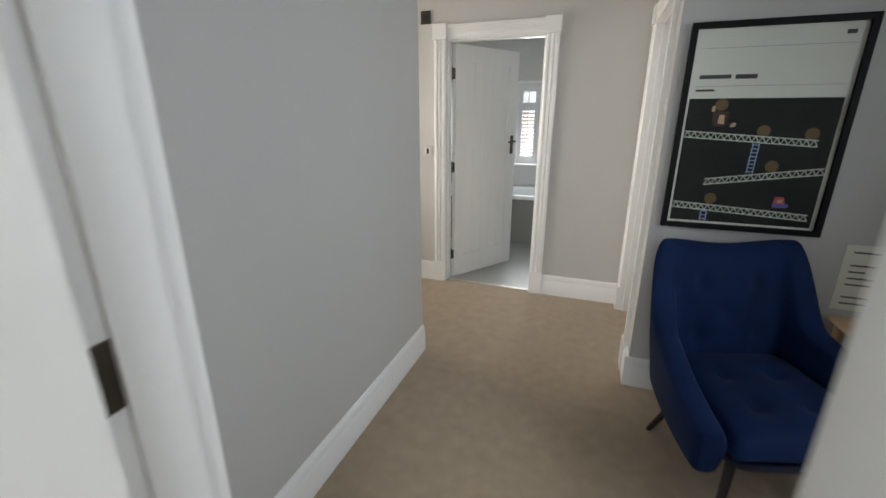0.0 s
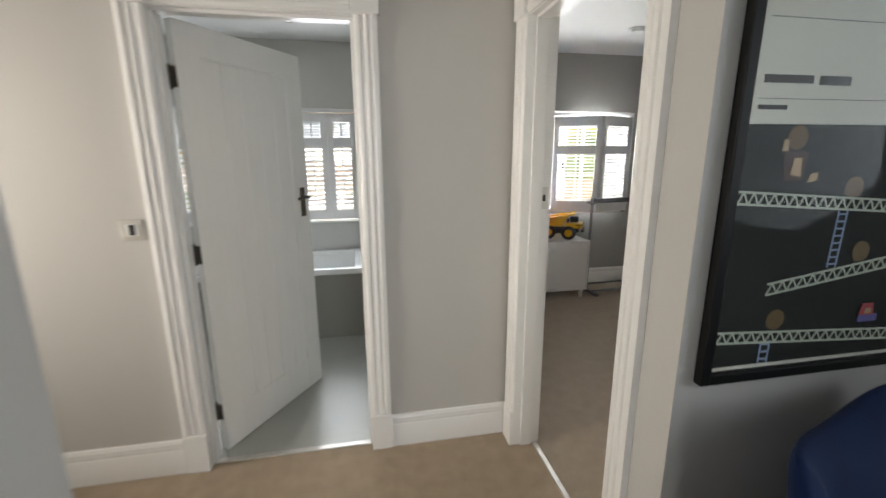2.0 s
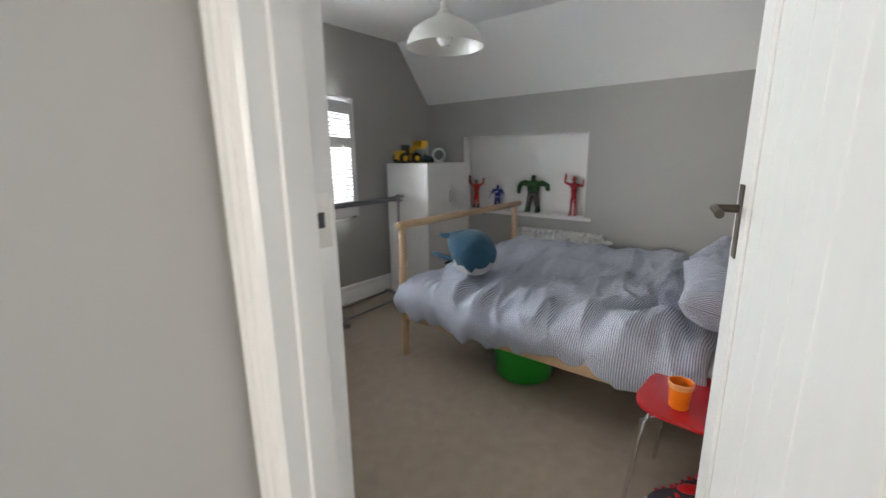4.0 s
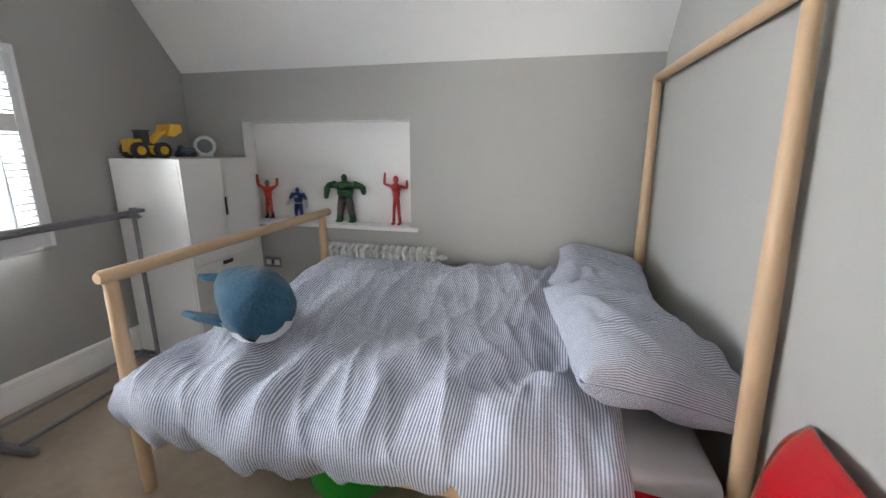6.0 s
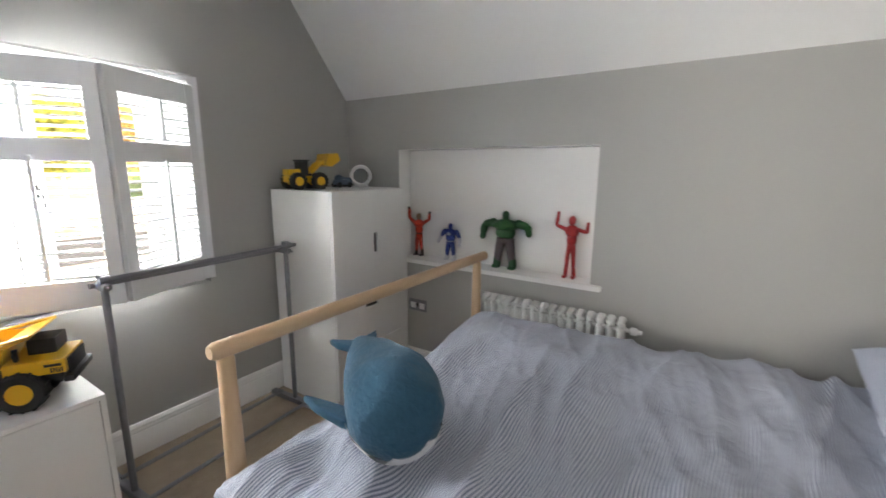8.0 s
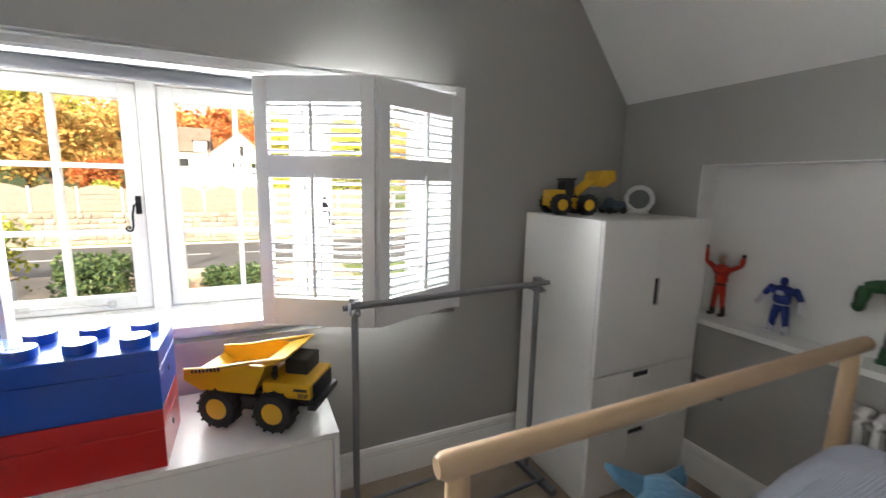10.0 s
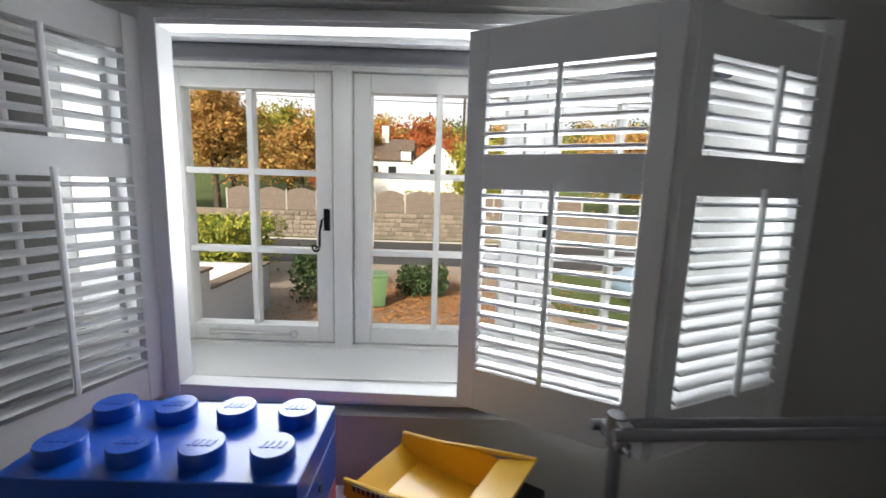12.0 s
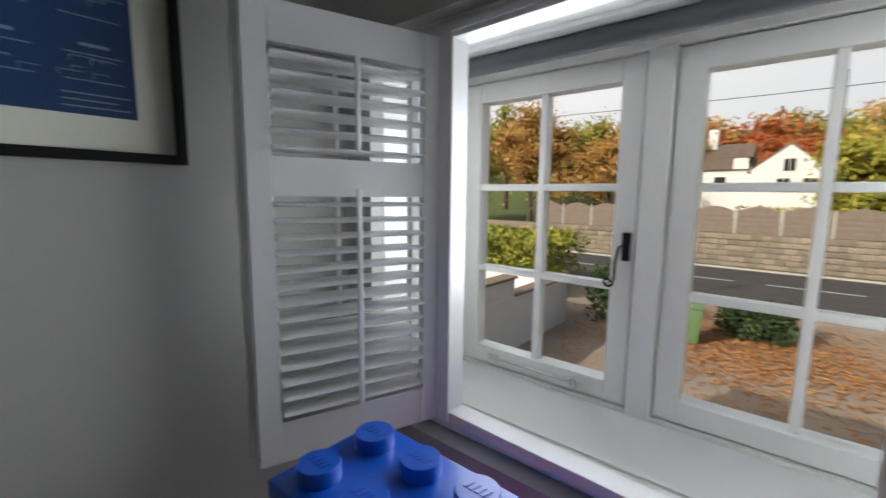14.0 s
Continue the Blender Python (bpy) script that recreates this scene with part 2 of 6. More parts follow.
# floors
structure("floor_landing", box(-3.1, FY1 - 0.15, -0.12, XL + 0.1, YB + 0.02, 0.0), CARPET, "tan wool carpet of the landing", "carpet")
structure("floor_landing_east", box(XL + 0.1, FY1 - 0.15, -0.12, 2.4, YP + 0.1, 0.0), CARPET, "tan wool carpet of the landing", "carpet")
structure("floor_first_room", box(-1.6, -2.7, -0.12, 2.4, FY1 - 0.15, 0.0), CARPET, "tan carpet of the first room", "carpet")
structure("floor_bedroom", box(XL + 0.1, YP + 0.1, -0.12, XE + 0.3, YN + 0.5, -0.001), CARPET_B, "beige bedroom carpet", "carpet")
structure("floor_bathroom", box(-2.7, YB + 0.02, -0.12, XL + 0.1, 6.3, 0.001), BATH_TILE, "pale grey bathroom floor", "floor")
structure("ceiling_landing", box(-3.1, -2.7, CEIL_L, 2.4, YB2, CEIL_L + 0.1), CEIL, "white landing ceiling", "ceiling")
structure("ceiling_bathroom", box(-2.7, YB2, CEIL_L, XL + 0.1, 6.3, CEIL_L + 0.1), CEIL, "white bathroom ceiling", "ceiling")
structure("ceiling_bedroom", box(XL + 0.02, YS - 0.1, CEIL_Z, 3.45, YN + 0.1, CEIL_Z + 0.1), CEIL, "white bedroom ceiling", "ceiling")
structure("ceiling_slope", prism([(3.42, CEIL_Z), (XE + 0.002, 1.912), (XE + 0.12, 1.95), (3.52, CEIL_Z + 0.12)], YS - 0.05, YN + 0.05, lambda u, v, w: (u, w, v)), CEIL, "white sloping ceiling above the bed", "ceiling")

# landing walls
structure("wall_landing_west", box(XC - 0.14, FY1, 0, XC, YC, CEIL_L), WALL_WARM, "warm grey painted landing wall", "wall")
structure("wall_landing_return", box(-3.1, YC - 0.14, 0, XC - 0.14, YC, CEIL_L), WALL_WARM, "warm grey painted wall", "wall")
b = box(-3.1, YB, 0, BX0 - 0.02, YB2, CEIL_L)
box(BX1 + 0.02, YB, 0, XL, YB2, CEIL_L, bm=b)
box(BX0 - 0.02, YB, DOOR_H + 0.02, BX1 + 0.02, YB2, CEIL_L, bm=b)
structure("wall_landing_north", b, WALL_WARM, "warm grey painted wall round the bathroom door", "wall")
b = box(XL, YP, 0, XW, DY0 - 0.02, CEIL_Z)
box(XL, DY1 + 0.02, 0, XW, YN, CEIL_Z, bm=b)
box(XL, DY0 - 0.02, DOOR_H + 0.02, XW, DY1 + 0.02, CEIL_Z, bm=b)
structure("wall_bedroom_west", b, WALL_GREY, "grey painted wall beside the bedroom door", "wall")
b = box(XL - 0.003, YP - 0.003, 0, XL, DY0 - 0.02, CEIL_L)
box(XL - 0.003, DY1 + 0.02, 0, XL, YB, CEIL_L, bm=b)
box(XL - 0.003, DY0 - 0.02, DOOR_H + 0.02, XL, DY1 + 0.02, CEIL_L, bm=b)
structure("wall_landing_east", b, WALL_WARM, "warm grey painted landing wall round the bedroom door", "wall")
structure("wall_poster", box(XL - 0.003, YP - 0.006, 0, 2.4, YP - 0.003, CEIL_L), WALL_WARM, "warm grey painted wall behind the armchair", "wall")
structure("wall_bedroom_south", box(XW, YP, 0, XE + 0.14, YS, CEIL_Z + 0.1), WALL_GREY, "grey painted wall at the head of the bed", "wall")
structure("wall_landing_far_east", box(2.4, -2.7, 0, 2.5, YP, CEIL_L), WALL_WARM, "painted landing wall", "wall")
structure("wall_landing_end", box(-3.2, YC - 0.2, 0, -3.1, YB2, CEIL_L), WALL_WARM, "painted wall at the landing's end", "wall")
b = box(-1.6, FY0, 0, FX0 - 0.02, FY1, CEIL_L)
box(FX1 + 0.02, FY0, 0, 2.4, FY1, CEIL_L, bm=b)
box(FX0 - 0.02, FY0, DOOR_H + 0.02, FX1 + 0.02, FY1, CEIL_L, bm=b)
structure("wall_first_doorway", b, WALL_WARM, "painted wall round the first doorway", "wall")
structure("wall_first_room_west", box(-1.7, -2.8, 0, -1.6, FY1, CEIL_L), WALL_WARM, "painted wall of the first room", "wall")
structure("wall_first_room_south", box(-1.6, -2.8, 0, 2.4, -2.7, CEIL_L), WALL_WARM, "painted wall of the first room", "wall")

# bedroom walls: north with the window opening, east with the niche
b = box(XW - 0.13, YN, 0, WX0, YN + 0.46, CEIL_Z + 0.1)
box(WX1, YN, 0, XE + 0.3, YN + 0.46, CEIL_Z + 0.1, bm=b)
box(WX0, YN, 0, WX1, YN + 0.46, WZ0 - 0.03, bm=b)
box(WX0, YN, WZ1, WX1, YN + 0.46, CEIL_Z + 0.1, bm=b)
structure("wall_bedroom_north", b, WALL_GREY, "grey painted window wall", "wall")
b = box(XE, YS, 0, XE + 0.14, NY0, 2.05)
box(XE, NY1, 0, XE + 0.14, YN, 2.05, bm=b)
box(XE, NY0, 0, XE + 0.14, NY1, NZ0 - 0.03, bm=b)
box(XE, NY0, NZ1, XE + 0.14, NY1, 2.05, bm=b)
structure("wall_bedroom_east", b, WALL_GREY, "grey painted knee wall with a niche", "wall")
b = box(XE + 0.125, NY0 - 0.02, NZ0 - 0.03, XE + 0.15, NY1 + 0.02, NZ1 + 0.02)
box(XE + 0.002, NY0 - 0.003, NZ0, XE + 0.125, NY0 + 0.003, NZ1, bm=b)
box(XE + 0.002, NY1 - 0.003, NZ0, XE + 0.125, NY1 + 0.003, NZ1, bm=b)
box(XE + 0.002, NY0, NZ1 - 0.003, XE + 0.125, NY1, NZ1 + 0.003, bm=b)
structure("niche_lining", b, NICHE, "white painted recess in the wall", "niche")
structure("niche_shelf", box(XE - 0.035, NY0 - 0.06, NZ0 - 0.028, XE + 0.125, NY1 + 0.02, NZ0, 0.004), TRIM, "white painted shelf board of the niche", "shelf")
# bathroom shell
b = box(-2.7, 5.74, 0, -2.2, 6.0, CEIL_L)
for x0, x1 in ((-1.3, -0.70), (-0.12, 0.6)):
    box(x0, 5.74, 0, x1, 6.0, CEIL_L, bm=b)
for x0, x1 in ((-2.2, -1.3), (-0.70, -0.12)):
    box(x0, 5.74, 0, x1, 6.0, 0.86, bm=b)
    box(x0, 5.74, 1.87, x1, 6.0, CEIL_L, bm=b)
structure("wall_bathroom_north", b, BATH_WALL, "pale painted bathroom wall", "wall")
structure("wall_bathroom_west", box(-2.8, YB2, 0, -2.7, 6.0, CEIL_L), BATH_WALL, "pale bathroom wall", "wall")
structure("wall_bathroom_east", box(XL - 0.006, YB2, 0, XL - 0.003, 5.74, CEIL_L), BATH_WALL, "pale bathroom wall", "wall")

# ---- baseboards ----
BASE = [(0, 0), (0.020, 0), (0.020, 0.118), (0.015, 0.126), (0.017, 0.134), (0.013, 0.146), (0.015, 0.152), (0.008, 0.168), (0.0, 0.172)]


def baseboard(ax, ay, bx, by, nx, ny, name="baseboard"):
    """Moulded skirting along a wall's foot from a to b; (nx, ny) points into the room."""
    d = Vector((bx - ax, by - ay, 0))
    ln = d.length
    d.normalize()
    bm = prism(BASE, 0, ln, lambda u, v, w: (ax + d.x * w + nx * u, ay + d.y * w + ny * u, v))
    structure(name, bm, TRIM, "white moulded skirting board", "skirting board", 35)


CW, CT = 0.098, 0.024  # casing width and depth
baseboard(XC, FY1, XC, YC, 1, 0)
baseboard(-3.1, YC, XC, YC, 0, 1)
baseboard(-3.1, YB, BX0 - CW, YB, 0, -1)
baseboard(BX1 + CW, YB, XL, YB, 0, -1)
baseboard(XL - 0.003, YP - 0.003, XL - 0.003, DY0 - CW, -1, 0)
baseboard(XL - 0.023, YP - 0.006, 2.4, YP - 0.006, 0, -1)
baseboard(XW, DY1 + CW, XW, YN, 1, 0)
baseboard(XW, YN, XE, YN, 0, -1)
baseboard(XE, YN, XE, YS, -1, 0)
baseboard(XE, YS, XW, YS, 0, 1)

CASING = [(0, 0), (CW, 0), (CW, 0.022), (CW - 0.008, CT), (CW - 0.022, CT), (CW - 0.026, 0.017), (CW - 0.034, 0.016), (CW - 0.040, 0.021), (CW - 0.050, 0.021),
          (CW - 0.055, 0.015), (CW - 0.066, 0.014), (CW - 0.072, 0.018), (0.012, 0.018), (0.006, 0.013), (0, 0.011)]


def door_frame(name, o, along, out, width, depth, label, base_block=True):
    """Lining, stops and fluted casings on the face `out` of a doorway. o: foot of the opening's start on that face."""
    o, a, n = Vector(o), Vector(along), Vector(out)
    root = thing(name, label, "door frame")
    root["kind"] = "structure"

    def at(s, d, z):
        return o + a * s + n * d + Vector((0, 0, z))

    for side in (0, 1):
        def P(u, v, w, side=side):
            return at(-u if side == 0 else width + u, v, w)
        part("casing", prism(CASING, 0.19 if base_block else 0, DOOR_H + 0.0, P), TRIM, root, "", 30)
        if base_block:
            bm = prism([(-0.001, 0), (CW + 0.002, 0), (CW + 0.002, CT + 0.004), (-0.001, CT + 0.004)], 0, 0.19, P)
            part("plinth_block", bevel(bm, 0.003), TRIM, root)
        bm = prism([(-0.008, 0), (CW + 0.010, 0), (CW + 0.010, CT + 0.008), (-0.008, CT + 0.008)], DOOR_H + 0.0, DOOR_H + CW + 0.014, P)
        part("corner_block", bevel(bm, 0.005), TRIM, root)
        # lining with a planted stop
        bm = prism([(0, 0), (0.02, 0), (0.02, -depth), (0, -depth)], 0, DOOR_H, lambda u, v, w, side=side: at(-u if side == 0 else width + u, v, w))
        merge(bm, bevel(prism([(0, -0.03), (-0.012, -0.03), (-0.012, -depth + 0.045), (0, -depth + 0.045)], 0, DOOR_H, P), 0.002))
        part("door_lining", bm, TRIM, root)
    bm = prism(CASING, 0.01, width - 0.01, lambda u, v, w: at(w, v, DOOR_H + 0.004 + u))
    part("head_casing", bm, TRIM, root, "", 30)
    bm = prism([(0, 0), (0.02, 0), (0.02, -depth), (0, -depth)], -0.02, width + 0.02, lambda u, v, w: at(w, v, DOOR_H + u))
    merge(bm, prism([(0, -0.03), (-0.012, -0.03), (-0.012, -depth + 0.045), (0, -depth + 0.045)], 0, width, lambda u, v, w: at(w, v, DOOR_H + u)))
    part("head_lining", bm, TRIM, root)
    return root


bath_frame = door_frame("door_frame_1", (BX0, YB, 0), (1, 0, 0), (0, -1, 0), BX1 - BX0, YB2 - YB, "white fluted frame of the bathroom door")
bed_frame = door_frame("door_frame_2", (XL - 0.003, DY0, 0), (0, 1, 0), (-1, 0, 0), DY1 - DY0, XW - XL + 0.003, "white fluted frame of the bedroom door")
first_frame = door_frame("door_frame_3", (FX0, FY1, 0), (1, 0, 0), (0, 1, 0), FX1 - FX0, FY1 - FY0, "white frame of the first doorway")


def door_leaf(name, m, width, label, hand=1, handle_z=1.22, hinges=(0.22, 1.02, 1.78), metal=None):
    """Cottage door: stiles and rails round a panel of upright boards. Local x runs from the hinge, y is its thickness."""
    root = thing(name, label, "door", m)
    root["kind"] = "structure"
    h, th = DOOR_H - 0.012, 0.040
    st = 0.115
    part("stile", box(0, 0, 0.008, st, th, h, 0.002), DOOR_WHITE, root)
    part("stile", box(width - st, 0, 0.008, width, th, h, 0.002), DOOR_WHITE, root)
    part("rail", box(st, 0.0005, 0.008, width - st, th - 0.0005, 0.20, 0.002), DOOR_WHITE, root)
    part("rail", box(st, 0.0005, h - 0.125, width - st, th - 0.0005, h, 0.002), DOOR_WHITE, root)
    n = 5
    w = (width - 2 * st) / n
    for i in range(n):
        bm = box(st + i * w + 0.0005, 0.009, 0.195, st + (i + 1) * w - 0.0005, th - 0.009, h - 0.12, 0.0025, seg=1)
        part("board", bm, DOOR_WHITE, root)
    # bead round the boards
    for y0, y1 in ((0.002, 0.010), (th - 0.010, th - 0.002)):
        for q in ((st, 0.20, st + 0.010, h - 0.125), (width - st - 0.010, 0.20, width - st, h - 0.125), (st + 0.010, 0.20, width - st - 0.010, 0.21), (st + 0.010, h - 0.135, width - st - 0.010, h - 0.125)):
            part("bead", box(q[0], y0, q[1], q[2], y1, q[3], 0.003, seg=1), DOOR_WHITE, root)
    for side in (-1, 1):
        y = -0.004 if side < 0 else th + 0.004
        plate = part("latch_plate", box(width - 0.075, min(y, y - side * 0.004), handle_z - 0.085, width - 0.035, max(y, y - side * 0.004), handle_z + 0.085, 0.002), BRONZE, root, "dark bronze latch plate")
        bm = tube([(width - 0.055, y, handle_z + 0.03), (width - 0.055, y + side * 0.035, handle_z + 0.03), (width - 0.060, y + side * 0.048, handle_z + 0.03), (width - 0.09, y + side * 0.05, handle_z + 0.032), (width - 0.145, y + side * 0.048, handle_z + 0.026)],
                  [0.010, 0.009, 0.0095, 0.008, 0.0095], 10)
        part("lever", bm, BRONZE, plate, "dark bronze lever handle", 50)
    for z in hinges:
        bm = box(-0.008, th - 0.004 if hand > 0 else -0.003, z - 0.05, 0.002, th + 0.006 if hand > 0 else 0.004, z + 0.05, 0.002)
        box(-0.0025, 0.008, z - 0.042, 0.0005, th - 0.008, z + 0.042, bm=bm)
        part("hinge", bm, metal or BRONZE, root, "metal butt hinge")
    return root


# bathroom door half open into the bathroom, bedroom door swung open to the wall, first door beside the camera
ang = math.degrees(math.atan2(0.665, 0.415))
door_leaf("door_1", pose(BX0 + 0.012, YB2 - 0.006, 0, 0, 0, ang) @ Matrix.Translation((0, -0.040, 0)), 0.752, "white boarded bathroom door standing half open", 1, 1.19)
door_leaf("door_2", pose(XW + 0.006, DY0 + 0.006, 0, 0, 0, 13.2) @ Matrix.Translation((0, 0.0, 0)), 0.775, "white boarded bedroom door opened against the wall", -1, 1.22, metal=NICKEL)
door_leaf("door_3", pose(FX0 + 0.006, FY0 + 0.006, 0, 0, 0, -96), 0.715, "white door standing open beside the first doorway", 1, 1.1, (0.22, 1.80))
part("hinge_plate", bevel(box(FX0 - 0.001, FY0 + 0.010, 1.085, FX0 + 0.003, FY0 + 0.052, 1.18), 0.001), BRONZE, first_frame, "bronze hinge leaf")
part("strike_plate", box(XW - 0.055, DY1 - 0.002, 1.215, XW - 0.012, DY1 + 0.0005, 1.315), NICKEL, bed_frame, "nickel strike plate")
# black slab on the plate, stands in for the shaded latch opening
part("strike_hole_shade", box(XW - 0.040, DY1 - 0.004, 1.252, XW - 0.026, DY1 - 0.0015, 1.280), BLACK, bed_frame)
structure("threshold_strip_1", box(XW - 0.035, DY0, 0.0, XW - 0.012, DY1, 0.006, 0.002), NICKEL, "metal carpet strip in the bedroom doorway", "threshold")
structure("threshold_strip_2", box(BX0, YB + 0.02, 0.0, BX1, YB + 0.05, 0.006, 0.002), NICKEL, "metal strip in the bathroom doorway", "threshold")

# ---- bedroom window ----
def casement(x0, x1, name):
    root = thing(name, "cream casement window with six small panes", "window")
    root["kind"] = "structure"
    y0, y1 = 6.415, 6.475
    z0, z1 = 0.855, 1.84
    fr = 0.062
    bm = box(x0, y0, z0, x0 + fr, y1, z1, 0.004)
    box(x1 - fr, y0, z0, x1, y1, z1, 0.004, bm=bm)
    box(x0 + fr, y0, z0, x1 - fr, y1, z0 + fr, 0.004, bm=bm)
    box(x0 + fr, y0, z1 - fr, x1 - fr, y1, z1, 0.004, bm=bm)
    part("sash_frame", bm, UPVC, root)
    gx0, gx1, gz0, gz1 = x0 + fr, x1 - fr, z0 + fr, z1 - fr
    xm = (gx0 + gx1) / 2
    part("glazing_bar", box(xm - 0.011, y0 + 0.008, gz0, xm + 0.011, y1 - 0.01, gz1, 0.003), UPVC, root)
    for k in (1, 2):
        z = gz0 + (gz1 - gz0) * k / 3
        for a, c in ((gx0, xm - 0.011), (xm + 0.011, gx1)):
            part("glazing_bar", box(a, y0 + 0.009, z - 0.011, c, y1 - 0.011, z + 0.011, 0.003), UPVC, root)
    for i, (a, c) in enumerate(((gx0, xm), (xm, gx1))):
        for k in range(3):
            p = part("pane", box(a, y0 + 0.028, gz0 + (gz1 - gz0) * k / 3, c, y0 + 0.031, gz0 + (gz1 - gz0) * (k + 1) / 3), GLASS, root)
            p.visible_shadow = False
    return root, (x0, x1, z0, z1)


CAS = [(0.858, 1.452), (1.528, 2.134), (2.210, 2.765)]
sashes = [casement(a, c, f"window_{i + 1}")[0] for i, (a, c) in enumerate(CAS)]
b = box(WX0, 6.405, 0.80, CAS[0][0] - 0.004, 6.49, WZ1, 0.003)
box(1.456, 6.402, 0.80, 1.524, 6.49, 1.85, 0.006, bm=b)
box(2.138, 6.402, 0.80, 2.206, 6.49, 1.85, 0.006, bm=b)
box(CAS[2][1] + 0.004, 6.405, 0.80, WX1, 6.49, WZ1, 0.003, bm=b)
box(CAS[0][0] - 0.004, 6.405, 0.80, CAS[2][1] + 0.004, 6.49, 0.851, 0.002, bm=b)
box(CAS[0][0] - 0.004, 6.405, 1.844, CAS[2][1] + 0.004, 6.49, WZ1, 0.002, bm=b)
structure("window_frame", b, UPVC, "cream window frame with two mullions", "window frame")
structure("window_sill", box(WX0, YN + 0.06, WZ0 - 0.03, WX1, 6.405, WZ0, 0.003), TRIM, "white painted window board", "window sill")
b = box(WX0 - 0.002, YN + 0.05, WZ0, WX0 + 0.002, 6.405, WZ1)
box(WX1 - 0.002, YN + 0.05, WZ0, WX1 + 0.002, 6.405, WZ1, bm=b)
box(WX0, YN + 0.05, WZ1 - 0.002, WX1, 6.405, WZ1 + 0.002, bm=b)
structure("window_reveal", b, CEIL, "white painted window reveal", "reveal")
# shutter frame round the opening
SY0, SY1 = YN - 0.015, YN + 0.055
b = box(1.057, 6.032, 0.835, 1.100, 6.098, 1.890, 0.003)
box(WX0 - 0.03, 6.040, 1.845, 1.057, 6.090, 1.899, 0.003, bm=b)
box(WX1 - 0.035, SY0, 0.835, WX1 + 0.02, SY1, 1.890, 0.003, bm=b)
RAIL = [(1.100, 6.034), (2.760, 5.972), (2.760, 6.036), (1.100, 6.096)]
for za, zb in ((0.835, 0.866), (1.850, 1.889)):
    merge(b, bevel(prism(RAIL, za, zb, lambda u, v, w: (u, v, w)), 0.003))
merge(b, prism([(1.100, 6.026), (2.760, 5.964), (2.760, 5.972), (1.100, 6.034)], 1.862, 1.874, lambda u, v, w: (u, v, w)))
structure("shutter_frame", b, SHUTTER, "white shutter frame round the window", "shutter frame")


def shutter_panel(m, w, h, label, tilt=18, rail=0.115, mid=0.645, name="shutter_panel", slats=(6, 14), rod_side=-1):
    """Louvred shutter leaf. Local x from the hinge side, z up, y its thickness."""
    root = thing(name, label, "window shutter", m, "window shutters")
    th, st = 0.028, 0.052
    part("stile", box(0, 0, 0, st, th, h, 0.003), SHUTTER, root)
    part("stile", box(w - st, 0, 0, w, th, h, 0.003), SHUTTER, root)
    zs = [(0, rail), (mid - 0.043, mid + 0.043), (h - rail * 0.85, h)]
    for a, c in zs:
        part("rail", box(st, 0.001, a, w - st, th - 0.001, c, 0.002), SHUTTER, root)
    me = None
    for (a, c), n in (((zs[0][1], zs[1][0]), slats[1]), ((zs[1][1], zs[2][0]), slats[0])):
        step = (c - a) / n
        for i in range(n):
            if me is None:
                pts = [(0.027 * math.cos(k * math.pi / 6), 0.0055 * math.sin(k * math.pi / 6)) for k in range(12)]
                bm = prism(pts, st + 0.003, w - st - 0.003, lambda u, v, q: (q, u, v))
                ob = part("slat", bm, SHUTTER, root, "", 40)
                me = ob.data
            else:
                ob = new("slat", me)
                ob.parent = root
            ob.matrix_local = pose(0, th / 2, a + step * (i + 0.5), tilt + random.uniform(-3, 3), 0, 0)
        rx = w * 0.5
        ry = -0.026 if rod_side < 0 else th + 0.026
        part("tilt_rod", box(rx - 0.006, ry - 0.006, a + step * 0.4, rx + 0.006, ry + 0.006, c + 0.02 if c < h * 0.8 else c - 0.005, 0.003), SHUTTER, root, "slim white tilt rod")
    return root


def leaf(p, q, z=0.855):
    """Pose of a leaf from hinge p towards q on plan."""
    return pose(p[0], p[1], z, 0, 0, math.degrees(math.atan2(q[1] - p[1], q[0] - p[0])))


HP = 0.985
fold = (2.332, 5.783)
shutter_panel(leaf((1.030, 6.054), (0.874, 5.610), 0.832), 0.472, 1.03, "white louvred shutter swung open beside the window", -2, 0.10, 0.668, rod_side=1)
shutter_panel(leaf((0.982, 6.056), (0.826, 5.612), 0.832), 0.472, 1.03, "white louvred shutter folded flat behind its neighbour", 3, 0.10, 0.668, rod_side=-1)
shutter_panel(leaf((2.762, SY0 - 0.004), fold), 0.470, HP, "white louvred shutter leaf folded out from the window", -3, rod_side=1)
shutter_panel(leaf(fold, (1.918, 6.010)), 0.472, HP, "white louvred shutter leaf folded back to the window", 3, rod_side=1)
# roller blind in the head of the opening
blind = thing("roller_blind", "dark grey roller blind drawn up under the lintel", "blind")
part("blind_roll", lathe([(0.0, 0), (0.028, 0), (0.028, WX1 - WX0 - 0.06), (0, WX1 - WX0 - 0.06)], 20, "x"), BLIND, blind, "", 40, m=pose(WX0 + 0.03, 6.30, 1.862))
part("cassette", box(WX0 + 0.01, 6.24, 1.886, WX1 - 0.01, 6.36, 1.899, 0.002), SHUTTER, blind)

